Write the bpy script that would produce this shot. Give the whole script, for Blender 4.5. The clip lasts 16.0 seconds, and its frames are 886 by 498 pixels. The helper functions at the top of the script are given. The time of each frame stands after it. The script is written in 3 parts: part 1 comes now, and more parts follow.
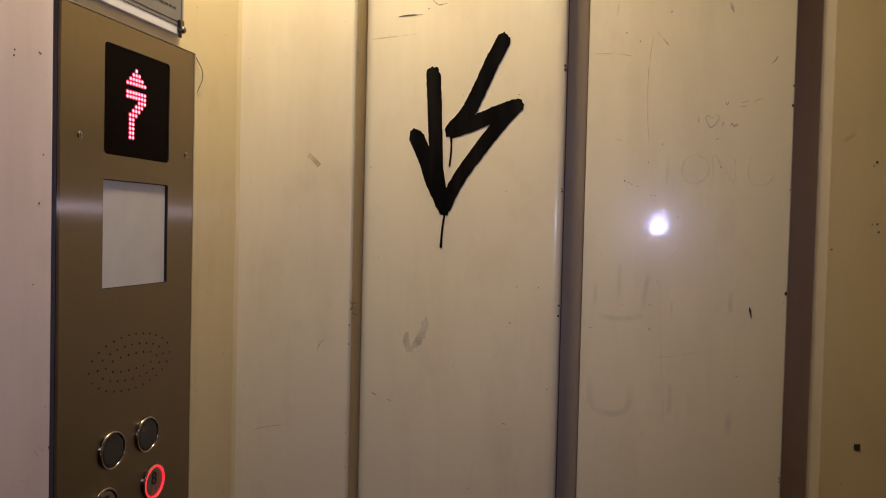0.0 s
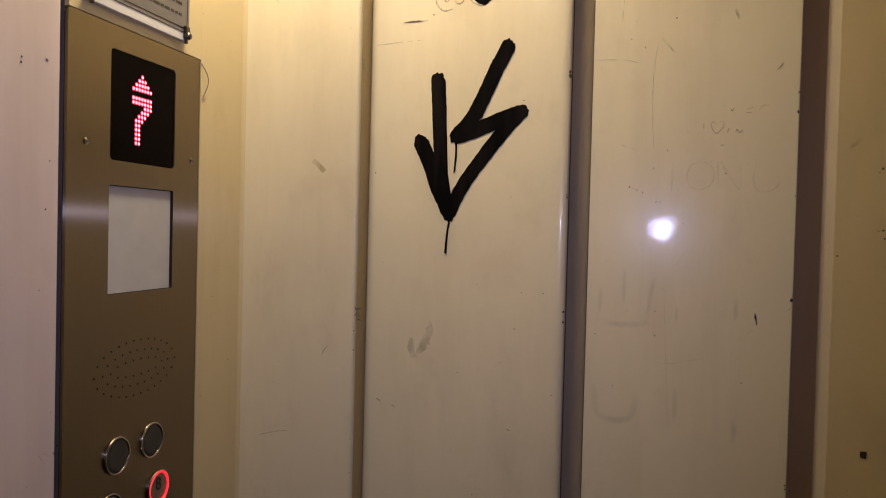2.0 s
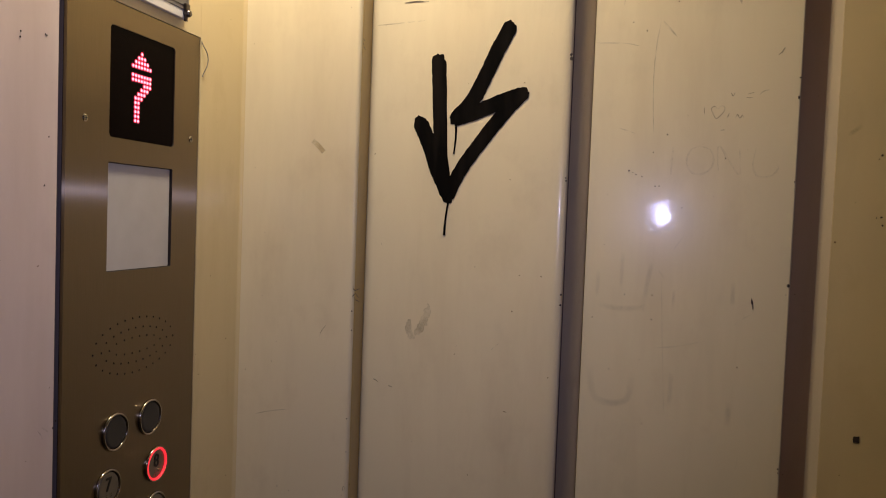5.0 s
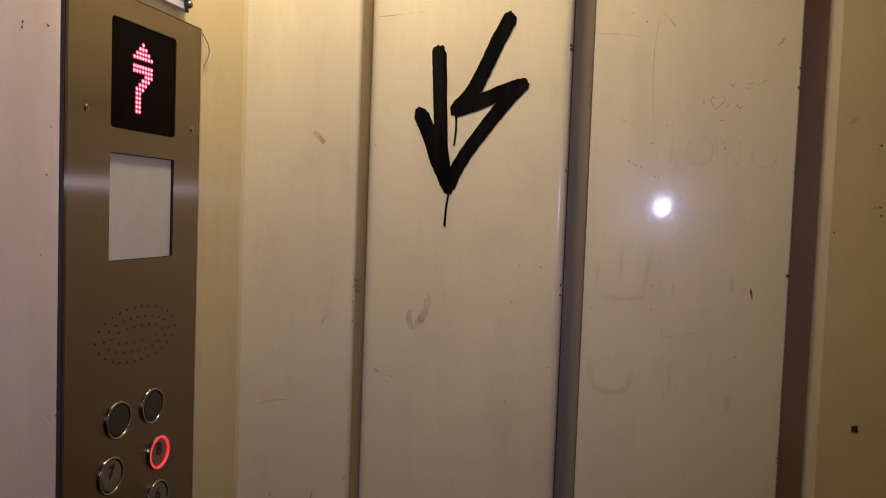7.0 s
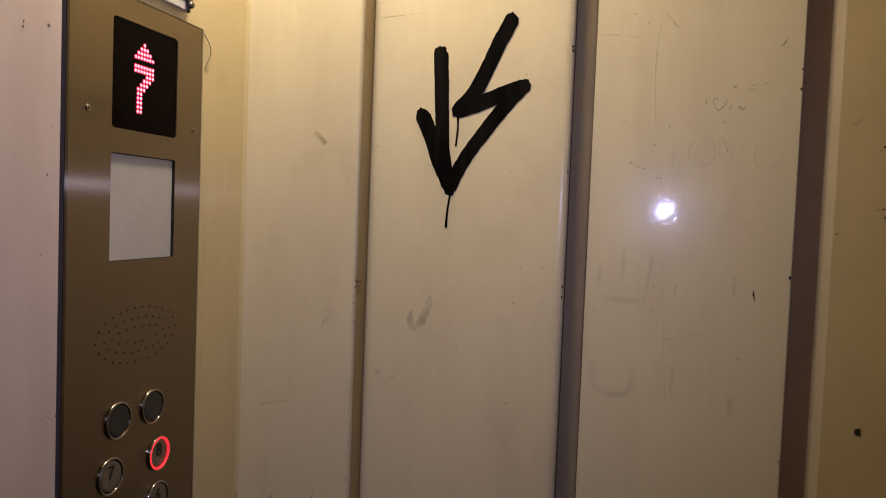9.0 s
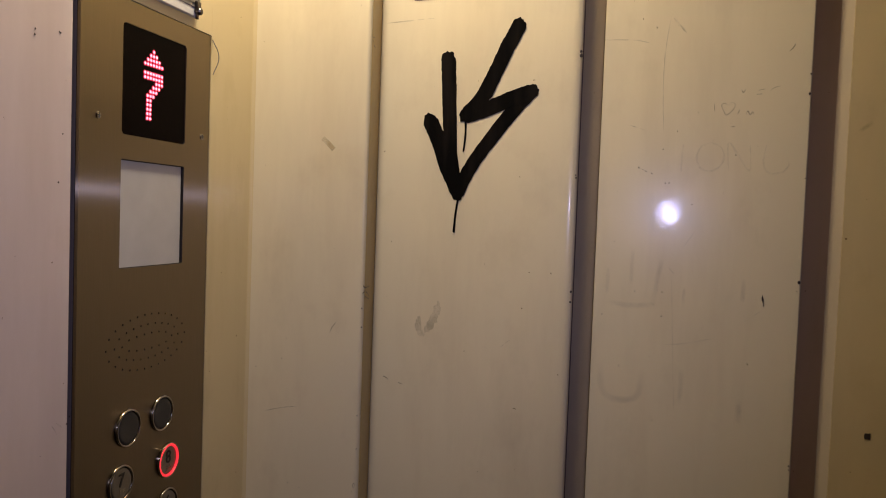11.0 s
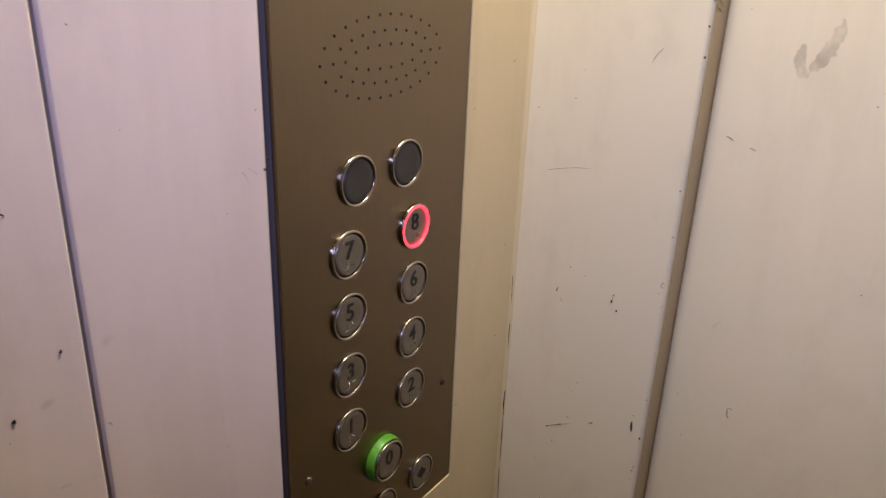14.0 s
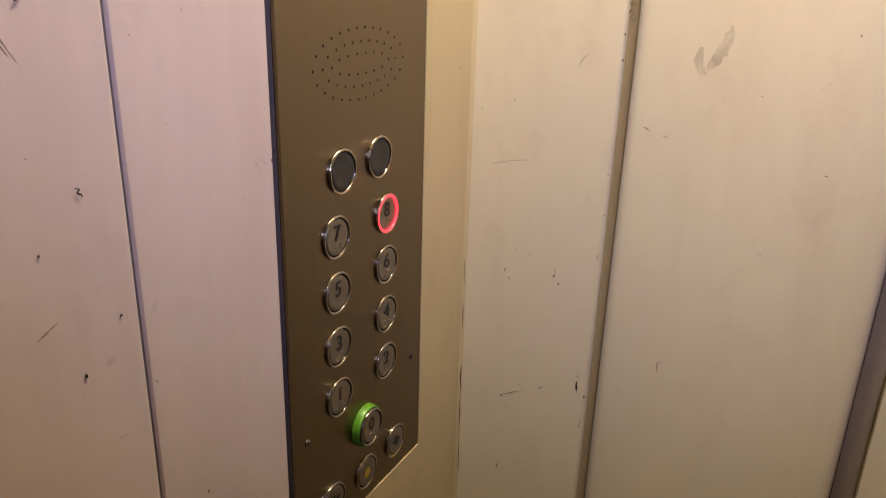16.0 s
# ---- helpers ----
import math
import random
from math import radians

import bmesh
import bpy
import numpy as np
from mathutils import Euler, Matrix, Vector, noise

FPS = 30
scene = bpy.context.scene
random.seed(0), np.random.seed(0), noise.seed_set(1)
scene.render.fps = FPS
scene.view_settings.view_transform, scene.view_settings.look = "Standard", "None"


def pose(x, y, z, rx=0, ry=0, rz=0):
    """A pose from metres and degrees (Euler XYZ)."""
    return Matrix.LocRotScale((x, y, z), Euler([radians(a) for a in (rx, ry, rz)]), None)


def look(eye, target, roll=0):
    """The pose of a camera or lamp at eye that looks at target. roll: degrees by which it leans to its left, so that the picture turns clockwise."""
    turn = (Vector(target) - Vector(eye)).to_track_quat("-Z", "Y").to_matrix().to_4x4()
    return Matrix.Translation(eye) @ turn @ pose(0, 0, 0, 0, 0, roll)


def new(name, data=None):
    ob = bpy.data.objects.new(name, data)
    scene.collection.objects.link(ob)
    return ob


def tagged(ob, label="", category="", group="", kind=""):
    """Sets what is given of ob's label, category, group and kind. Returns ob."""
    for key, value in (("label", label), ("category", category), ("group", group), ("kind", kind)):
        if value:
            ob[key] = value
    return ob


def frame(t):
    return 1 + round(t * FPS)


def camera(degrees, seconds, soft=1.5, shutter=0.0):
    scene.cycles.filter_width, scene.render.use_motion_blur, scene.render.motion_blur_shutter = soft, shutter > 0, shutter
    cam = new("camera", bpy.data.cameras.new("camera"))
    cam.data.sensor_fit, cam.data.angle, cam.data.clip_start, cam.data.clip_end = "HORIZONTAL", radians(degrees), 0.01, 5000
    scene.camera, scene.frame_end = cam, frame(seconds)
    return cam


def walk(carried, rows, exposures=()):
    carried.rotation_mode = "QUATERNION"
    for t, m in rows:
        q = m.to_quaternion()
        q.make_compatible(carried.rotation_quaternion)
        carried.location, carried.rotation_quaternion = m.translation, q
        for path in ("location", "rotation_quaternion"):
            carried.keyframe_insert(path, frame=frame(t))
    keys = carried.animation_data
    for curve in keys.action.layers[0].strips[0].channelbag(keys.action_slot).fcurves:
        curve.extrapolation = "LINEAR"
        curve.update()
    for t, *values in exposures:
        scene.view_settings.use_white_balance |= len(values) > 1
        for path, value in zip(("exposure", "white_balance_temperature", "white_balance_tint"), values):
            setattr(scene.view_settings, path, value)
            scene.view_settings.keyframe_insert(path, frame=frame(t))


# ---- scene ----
# ---- camera ----
cam = camera(61.0, 16.0, soft=1.05, shutter=0.5)
# seconds, eye x y z, yaw to the left of +y, pitch, roll
PATH = [
    (0, 0.4390, -0.8484, 1.5037, 13.24, -1.59, 1.37),
    (0.5, 0.4390, -0.8483, 1.5041, 13.18, -1.30, 1.38),
    (1, 0.4372, -0.8495, 1.5054, 13.34, -1.21, 1.44),
    (1.5, 0.4416, -0.8483, 1.5039, 13.66, -1.24, 1.50),
    (2, 0.4381, -0.8485, 1.5055, 13.54, -1.28, 1.45),
    (2.5, 0.4372, -0.8490, 1.5052, 13.63, -1.32, 1.62),
    (3, 0.4369, -0.8492, 1.5051, 13.69, -1.24, 1.70),
    (3.5, 0.4387, -0.8485, 1.5056, 13.73, -1.46, 1.71),
    (4, 0.4371, -0.8478, 1.5042, 13.46, -1.81, 1.91),
    (6.5, 0.4420, -0.8533, 1.4997, 13.57, -2.92, 2.33),
    (7, 0.4424, -0.8530, 1.4980, 13.60, -2.85, 2.09),
    (7.5, 0.4430, -0.8524, 1.4980, 13.82, -2.76, 2.04),
    (8, 0.4423, -0.8528, 1.4978, 13.60, -2.76, 2.28),
    (8.5, 0.4436, -0.8508, 1.4963, 13.76, -2.73, 2.28),
    (11, 0.4337, -0.8523, 1.4994, 13.78, -2.48, 2.05),
    (11.2, 0.4292, -0.8530, 1.4984, 14.15, -2.56, 2.10),
    (11.5, 0.4361, -0.8465, 1.4917, 19.82, -4.90, 2.00),
    (11.8, 0.3886, -0.8504, 1.4776, 22.89, -9.71, 1.28),
    (12, 0.3779, -0.8276, 1.4727, 25.44, -11.98, 2.29),
    (12.2, 0.3536, -0.8114, 1.4704, 26.36, -15.05, 2.60),
    (12.5, 0.3350, -0.7831, 1.4575, 26.97, -17.30, 2.83),
    (13, 0.3051, -0.7125, 1.4398, 29.70, -20.59, 2.01),
    (13.2, 0.2998, -0.6718, 1.4413, 31.17, -20.42, 2.48),
    (13.5, 0.3022, -0.6408, 1.4382, 33.55, -21.09, 2.31),
    (13.8, 0.2951, -0.6178, 1.4439, 34.07, -23.03, 2.53),
    (14, 0.3064, -0.6122, 1.4410, 34.24, -22.26, 2.31),
    (14.2, 0.3150, -0.6083, 1.4407, 34.71, -22.45, 1.98),
    (14.5, 0.3134, -0.6139, 1.4402, 33.85, -22.12, 1.75),
    (15, 0.3190, -0.6384, 1.4394, 32.64, -22.06, 1.77),
    (15.3, 0.3217, -0.6603, 1.4391, 31.97, -21.96, 1.30),
    (15.5, 0.3137, -0.6750, 1.4381, 30.07, -22.01, 1.84),
    (16, 0.3110, -0.7080, 1.4377, 26.87, -20.29, 1.79),
]


def aim(x, y, z, yaw, pitch, roll):
    a, b = radians(yaw), radians(pitch)
    ahead = Vector((-math.sin(a) * math.cos(b), math.cos(a) * math.cos(b), math.sin(b)))
    eye = Vector((x, y, z))
    return look(eye, eye + ahead, roll)


EXPOSE = [(0.0, -0.08, 6500, 10), (11.2, -0.08, 6450, 10), (11.8, 0.13, 6300, 10), (12.5, 0.8, 6000, 10), (13.0, 1.13, 5750, 10), (13.5, 1.3, 5600, 10), (14.5, 1.42, 5500, 10), (15.3, 1.42, 5800, 10), (16.0, 1.28, 6400, 10)]
walk(cam, [(r[0], aim(*r[1:])) for r in PATH], EXPOSE)

# ---- world and lights ----
world = bpy.data.worlds.new("world")
scene.world = world
world.use_nodes = True
world.node_tree.nodes["Background"].inputs[0].default_value = (0.0, 0.0, 0.0, 1)
world.node_tree.nodes["Background"].inputs[1].default_value = 0.0

CEIL = 2.16
LAMPS = [(0.135, -0.215, 6.0), (0.208, -1.33, 0.2)]
WARM = (1.0, 0.845, 0.61)
for lx, ly, power in LAMPS:
    data = bpy.data.lights.new("ceiling_bulb", "AREA")
    data.shape, data.size, data.energy, data.color = "DISK", 0.09, power, WARM
    ob = new("ceiling_bulb", data)
    ob.matrix_world = pose(lx, ly, CEIL - 0.012)

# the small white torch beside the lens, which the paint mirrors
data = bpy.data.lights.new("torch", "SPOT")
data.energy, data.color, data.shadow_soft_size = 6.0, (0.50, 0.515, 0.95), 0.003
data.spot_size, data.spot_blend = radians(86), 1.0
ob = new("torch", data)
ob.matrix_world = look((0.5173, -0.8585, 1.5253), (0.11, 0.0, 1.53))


# ---- materials ----
def material(name, base=(0.8, 0.8, 0.8), rough=0.5, metal=0.0, spec=0.5):
    m = bpy.data.materials.new(name)
    m.use_nodes = True
    b = m.node_tree.nodes["Principled BSDF"]
    b.inputs["Base Color"].default_value = (*base, 1)
    b.inputs["Roughness"].default_value = rough
    b.inputs["Metallic"].default_value = metal
    b.inputs["Specular IOR Level"].default_value = spec
    return m


def node(m, kind, **values):
    n = m.node_tree.nodes.new(kind)
    for key, v in values.items():
        n.inputs[key].default_value = v
    return n


def join(m, a, b):
    m.node_tree.links.new(a, b)


def coords(m, scale):
    c = m.node_tree.nodes.new("ShaderNodeTexCoord")
    p = node(m, "ShaderNodeMapping", Scale=scale)
    join(m, c.outputs["Object"], p.inputs["Vector"])
    return p.outputs[0]


def noise_at(m, scale, detail=4.0, stretch=(1, 1, 1), rough=0.55):
    n = node(m, "ShaderNodeTexNoise", Scale=scale, Detail=detail, Roughness=rough)
    join(m, coords(m, stretch), n.inputs["Vector"])
    return n.outputs["Fac"]


def ramp(m, fac, stops):
    r = m.node_tree.nodes.new("ShaderNodeValToRGB")
    e = r.color_ramp.elements
    e[0].position, e[0].color = stops[0][0], (*stops[0][1], 1)
    e[1].position, e[1].color = stops[-1][0], (*stops[-1][1], 1)
    for pos, col in stops[1:-1]:
        e.new(pos).color = (*col, 1)
    join(m, fac, r.inputs[0])
    return r.outputs[0]


def mixed(m, fac, a, b, blend="MIX"):
    n = m.node_tree.nodes.new("ShaderNodeMix")
    n.data_type, n.blend_type = "RGBA", blend
    for v, k in ((fac, 0), (a, 6), (b, 7)):
        if hasattr(v, "is_linked"):
            join(m, v, n.inputs[k])
        else:
            n.inputs[k].default_value = v
    return n.outputs[2]


def bumped(m, height, strength, distance):
    n = node(m, "ShaderNodeBump", Strength=strength, Distance=distance)
    join(m, height, n.inputs["Height"])
    return n


def g3(v):
    return (v, v, v)


def cream_paint(name, light, dark):
    """Glossy cream enamel on sheet steel: orange peel, wiped grime, fine dust specks."""
    m = material(name, light, 0.2, 0.0, 0.12)
    b = m.node_tree.nodes["Principled BSDF"]
    base = mixed(m, noise_at(m, 3.0, 3), (*dark, 1), (*light, 1))
    wipe = ramp(m, noise_at(m, 9.0, 6, (1, 1, 0.16), 0.65), [(0.48, g3(1.0)), (0.72, (0.89, 0.87, 0.85))])
    base = mixed(m, 1.0, base, wipe, "MULTIPLY")
    blot = ramp(m, noise_at(m, 17.0, 5, (1, 1, 0.7), 0.6), [(0.56, g3(1.0)), (0.75, (0.93, 0.92, 0.91))])
    base = mixed(m, 1.0, base, blot, "MULTIPLY")
    speck = ramp(m, noise_at(m, 160.0, 2), [(0.765, g3(1.0)), (0.79, (0.35, 0.30, 0.25))])
    base = mixed(m, 1.0, base, speck, "MULTIPLY")
    join(m, base, b.inputs["Base Color"])
    join(m, ramp(m, noise_at(m, 12.0, 5, (1, 1, 0.3)), [(0.3, g3(0.040)), (0.75, g3(0.060))]), b.inputs["Roughness"])
    b.inputs["Coat Weight"].default_value = 0.45
    b.inputs["Coat Roughness"].default_value = 0.24
    peel = bumped(m, noise_at(m, 290.0, 2), 0.115, 0.0006)
    wave = bumped(m, noise_at(m, 14.0, 1), 0.05, 0.003)
    join(m, wave.outputs[0], peel.inputs["Normal"])
    join(m, peel.outputs[0], b.inputs["Normal"])
    return m


CREAM = cream_paint("cream_enamel", (0.755, 0.668, 0.465), (0.695, 0.612, 0.425))
# cream darkened for the shade in the first fold
FOLDSHADE = cream_paint("shaded_fold_enamel", (0.46, 0.395, 0.30), (0.39, 0.33, 0.25))
# cream with the torch's bluish cast mixed in, for the near left pans
TORCHLILAC = cream_paint("torch_tinted_lilac_enamel", (0.69, 0.58, 0.548), (0.63, 0.525, 0.495))
# cream toned for warm lamplight near the corner and fall-off far right
LAMPTONED = cream_paint("lamp_toned_yellow_enamel", (0.69, 0.565, 0.32), (0.62, 0.50, 0.275))
# two steps of the right-hand fold's shading, paler one first
FOLDHALF = cream_paint("half_shaded_fold_enamel", (0.54, 0.46, 0.32), (0.47, 0.39, 0.27))
FOLDBROWN = cream_paint("shaded_brown_fold_enamel", (0.60, 0.45, 0.285), (0.52, 0.39, 0.245))
LAMPTAN = cream_paint("lamplit_tan_enamel", (0.52, 0.36, 0.13), (0.45, 0.31, 0.11))
# dark brown for the unseen walls, chosen to cut bounce light
LOWBOUNCE = cream_paint("low_bounce_brown_enamel", (0.11, 0.07, 0.04), (0.085, 0.053, 0.032))


def brushed_steel():
    """Vertical brushing: highlights spread sideways into a band."""
    m = material("brushed_steel", (0.40, 0.33, 0.23), 0.42, 1.0)
    b = m.node_tree.nodes["Principled BSDF"]
    b.inputs["Anisotropic"].default_value = 0.8
    t = m.node_tree.nodes.new("ShaderNodeTangent")
    t.direction_type = "UV_MAP"
    join(m, t.outputs[0], b.inputs["Tangent"])
    grain = noise_at(m, 40.0, 3, (1, 30, 0.6))
    tint = mixed(m, grain, (0.29, 0.231, 0.153, 1), (0.352, 0.284, 0.194, 1))
    join(m, tint, b.inputs["Base Color"])
    join(m, ramp(m, noise_at(m, 25.0, 5, (1, 6, 1)), [(0.3, g3(0.28)), (0.8, g3(0.35))]), b.inputs["Roughness"])
    bump = bumped(m, grain, 0.02, 0.0003)
    join(m, bump.outputs[0], b.inputs["Normal"])
    g = node(m, "ShaderNodeBsdfAnisotropic", Roughness=0.20, Anisotropy=-0.88)
    join(m, tint, g.inputs["Color"])
    join(m, t.outputs[0], g.inputs["Tangent"])
    mix = node(m, "ShaderNodeMixShader", Fac=0.5)
    out = m.node_tree.nodes["Material Output"]
    join(m, b.outputs[0], mix.inputs[1])
    join(m, g.outputs[0], mix.inputs[2])
    join(m, mix.outputs[0], out.inputs["Surface"])
    return m


STEEL = brushed_steel()
CHROME = material("worn_chrome", (0.46, 0.42, 0.37), 0.14, 1.0)
FACE = material("satin_button_face", (0.30, 0.27, 0.23), 0.38, 1.0)
BLANK = material("dark_blank_insert", (0.028, 0.024, 0.021), 0.42)
INK = material("black_engraving", (0.012, 0.011, 0.010), 0.5)
GAP = material("dark_opening_shade", (0.03, 0.022, 0.018), 0.8)
FOLDLINE = material("dark_fold_line", (0.085, 0.05, 0.042), 0.6)
REBATE = material("rebate_shade_grey", (0.13, 0.115, 0.115), 0.5)
# grey that stands for shade in the left wall's groove and gaps
SHADE = material("gap_shade_grey", (0.22, 0.20, 0.18), 0.6)
GLASS = material("smoked_display_glass", (0.003, 0.001, 0.001), 0.15, 0.0, 0.03)
PAPER = material("white_insert", (0.50, 0.48, 0.47), 0.45)
GREEN = material("green_plastic", (0.075, 0.215, 0.012), 0.4)
YELLOW = material("yellow_enamel", (0.75, 0.55, 0.05), 0.4)
SIGN = material("grey_sign", (0.17, 0.155, 0.145), 0.5)
WHITE = material("white_plastic", (0.66, 0.64, 0.63), 0.4)
DARKMETAL = material("dark_steel_clip", (0.12, 0.10, 0.09), 0.35, 1.0)
FLOORMAT = material("worn_rubber_floor", (0.06, 0.055, 0.05), 0.6)
CEILMAT = material("ceiling_panel", (0.62, 0.58, 0.50), 0.45)
DOORMAT = material("door_steel", (0.16, 0.12, 0.09), 0.4, 0.6)
for mm, sc in ((FLOORMAT, 60.0), (CEILMAT, 8.0), (PAPER, 40.0), (SIGN, 30.0), (BLANK, 90.0)):
    bb = mm.node_tree.nodes["Principled BSDF"]
    c0 = bb.inputs["Base Color"].default_value
    lo, hi = [v * 0.86 for v in c0[:3]], [min(1, v * 1.08) for v in c0[:3]]
    join(mm, mixed(mm, noise_at(mm, sc, 5), (*lo, 1), (*hi, 1)), bb.inputs["Base Color"])


def glowing(name, col, strength):
    m = material(name, col, 0.4)
    b = m.node_tree.nodes["Principled BSDF"]
    b.inputs["Emission Color"].default_value = (*col, 1)
    b.inputs["Emission Strength"].default_value = strength
    return m


LED = glowing("red_led_core", (1.0, 0.34, 0.48), 1.9)
HALO = glowing("red_led_halo", (0.75, 0.008, 0.06), 0.7)
RING = glowing("red_ring_light", (1.0, 0.035, 0.05), 1.0)
LAMPGLOW = glowing("warm_diffuser", WARM, 6.0)


def marker(name, col, rough, low, high, scale, most=1.0):
    """Ink or dirt on paint: its cover breaks up with a noise."""
    m = material(name, col, rough)
    b = m.node_tree.nodes["Principled BSDF"]
    a = ramp(m, noise_at(m, scale, 5, (1, 1, 0.6), 0.65), [(low, g3(0.0)), (high, g3(most))])
    join(m, a, b.inputs["Alpha"])
    return m


BLACK = material("black_marker_paint", (0.006, 0.0055, 0.005), 0.7, 0.0, 0.03)
bb = BLACK.node_tree.nodes["Principled BSDF"]
join(BLACK, mixed(BLACK, ramp(BLACK, noise_at(BLACK, 60.0, 4, (1, 1, 0.12)), [(0.45, g3(0)), (0.75, g3(1))]),
     (0.003, 0.0027, 0.0024, 1), (0.013, 0.010, 0.008, 1)), bb.inputs["Base Color"])
SCRATCH = marker("dark_scratch", (0.045, 0.022, 0.016), 0.6, 0.30, 0.52, 120.0)
FAINT = marker("faint_scratch", (0.22, 0.18, 0.16), 0.6, 0.38, 0.64, 90.0, 0.42)
PENCIL = marker("grey_pencil", (0.09, 0.065, 0.055), 0.6, 0.28, 0.58, 110.0, 0.60)
WIPED = marker("wiped_finger_grease", (0.30, 0.25, 0.21), 0.4, 0.34, 0.70, 60.0, 0.16)
TAN = marker("tan_smear", (0.52, 0.36, 0.14), 0.5, 0.25, 0.6, 60.0, 0.45)
SMUDGE = marker("grey_smudge", (0.20, 0.18, 0.16), 0.5, 0.30, 0.75, 45.0, 0.24)
bb = SMUDGE.node_tree.nodes["Principled BSDF"]
cover = bb.inputs["Alpha"].links[0].from_socket
uvs = node(SMUDGE, "ShaderNodeUVMap")
sep = SMUDGE.node_tree.nodes.new("ShaderNodeSeparateXYZ")
join(SMUDGE, uvs.outputs[0], sep.inputs[0])
soft = []
for axis in (0, 1):
    # 4 v (1 - v): full in the middle of the smear, nothing at its border
    inv = node(SMUDGE, "ShaderNodeMath")
    inv.operation = "SUBTRACT"
    inv.inputs[0].default_value = 1.0
    join(SMUDGE, sep.outputs[axis], inv.inputs[1])
    hump = node(SMUDGE, "ShaderNodeMath")
    hump.operation = "MULTIPLY"
    join(SMUDGE, sep.outputs[axis], hump.inputs[0])
    join(SMUDGE, inv.outputs[0], hump.inputs[1])
    soft.append(hump.outputs[0])
both = node(SMUDGE, "ShaderNodeMath")
both.operation = "MULTIPLY"
join(SMUDGE, soft[0], both.inputs[0])
join(SMUDGE, soft[1], both.inputs[1])
full = node(SMUDGE, "ShaderNodeMath")
full.operation, full.use_clamp = "MULTIPLY", True
join(SMUDGE, both.outputs[0], full.inputs[0])
full.inputs[1].default_value = 16.0
last = node(SMUDGE, "ShaderNodeMath")
last.operation = "MULTIPLY"
join(SMUDGE, full.outputs[0], last.inputs[0])
join(SMUDGE, cover, last.inputs[1])
join(SMUDGE, last.outputs[0], bb.inputs["Alpha"])
SCUFF = marker("tan_scuff", (0.32, 0.26, 0.16), 0.5, 0.30, 0.66, 70.0, 0.38)
CHIP = material("chipped_paint", (0.035, 0.022, 0.016), 0.7)


# ---- building blocks ----
def mesh_of(name, bm, mat, smooth=False):
    me = bpy.data.meshes.new(name)
    bm.normal_update()
    bm.to_mesh(me)
    bm.free()
    if mat:
        me.materials.append(mat)
    if smooth:
        for p in me.polygons:
            p.use_smooth = True
    return me


def part(name, bm, mat, parent, label="", smooth=False):
    ob = new(name, mesh_of(name, bm, mat, smooth))
    ob.parent = parent
    return tagged(ob, label) if label else ob


def thing(name, label, category, kind="", group="", at=(0, 0, 0)):
    ob = new(name)
    ob.empty_display_size = 0.05
    ob.location = at
    return tagged(ob, label, category, group, kind)


def box(bm, x0, x1, y0, y1, z0, z1, bevel=0.0):
    r = bmesh.ops.create_cube(bm, size=1.0)
    bmesh.ops.transform(bm, verts=r["verts"], matrix=Matrix.Translation(((x0 + x1) / 2, (y0 + y1) / 2, (z0 + z1) / 2)) @ Matrix.Diagonal((x1 - x0, y1 - y0, z1 - z0, 1)))
    if bevel:
        edges = {e for v in r["verts"] for e in v.link_edges}
        bmesh.ops.bevel(bm, geom=list(edges), offset=bevel, segments=2, affect="EDGES", profile=0.5)
    return bm


def extruded(outline, z0, z1, name, mat, parent, label=""):
    """A closed outline in x, y pulled up from z0 to z1."""
    bm = bmesh.new()
    low = [bm.verts.new((x, y, z0)) for x, y in outline]
    top = [bm.verts.new((x, y, z1)) for x, y in outline]
    n = len(outline)
    for i in range(n):
        bm.faces.new((low[i], low[(i + 1) % n], top[(i + 1) % n], top[i]))
    bm.faces.new(low[::-1])
    bm.faces.new(top)
    bmesh.ops.recalc_face_normals(bm, faces=bm.faces)
    ob = part(name, bm, mat, parent, label)
    for p in ob.data.polygons:
        p.use_smooth = len(p.vertices) == 4
    ob.data.set_sharp_from_angle(angle=radians(40))
    return ob


def arc(cx, cy, r, a0, a1, n=6):
    return [(cx + r * math.cos(radians(a0 + (a1 - a0) * i / n)), cy + r * math.sin(radians(a0 + (a1 - a0) * i / n))) for i in range(n + 1)]


def pan(x0, x1, y, rl, rr, depth):
    """Plan of a folded sheet-steel wall pan, whose face looks to -y, with rounded lips."""
    out = [(x0, y + depth)]
    out += [(p, y + (q - y) * (0.35 if rl > 0.008 else 1)) for p, q in arc(x0 + rl, y + rl, rl, 180, 270)] if rl else [(x0, y)]
    out += [(x0 + rl + 0.0006, y), (x1 - rr - 0.0006, y)]
    out += [(p, y + (q - y) * (0.35 if rr > 0.008 else 1)) for p, q in arc(x1 - rr, y + rr, rr, 270, 360)] if rr else [(x1, y)]
    out += [(x1, y + depth)]
    return out


def lathe(bm, profile, n=40):
    """Turned about the x axis: profile of (radius, x)."""
    rings = []
    for r, x in profile:
        if r < 1e-6:
            rings.append([bm.verts.new((x, 0, 0))])
        else:
            rings.append([bm.verts.new((x, r * math.cos(2 * math.pi * i / n), r * math.sin(2 * math.pi * i / n))) for i in range(n)])
    for a, b in zip(rings, rings[1:]):
        for i in range(n):
            j = (i + 1) % n
            if len(a) == 1:
                bm.faces.new((a[0], b[j], b[i]))
            elif len(b) == 1:
                bm.faces.new((a[i], a[j], b[0]))
            else:
                bm.faces.new((a[i], a[j], b[j], b[i]))
    bmesh.ops.recalc_face_normals(bm, faces=bm.faces)
    return bm


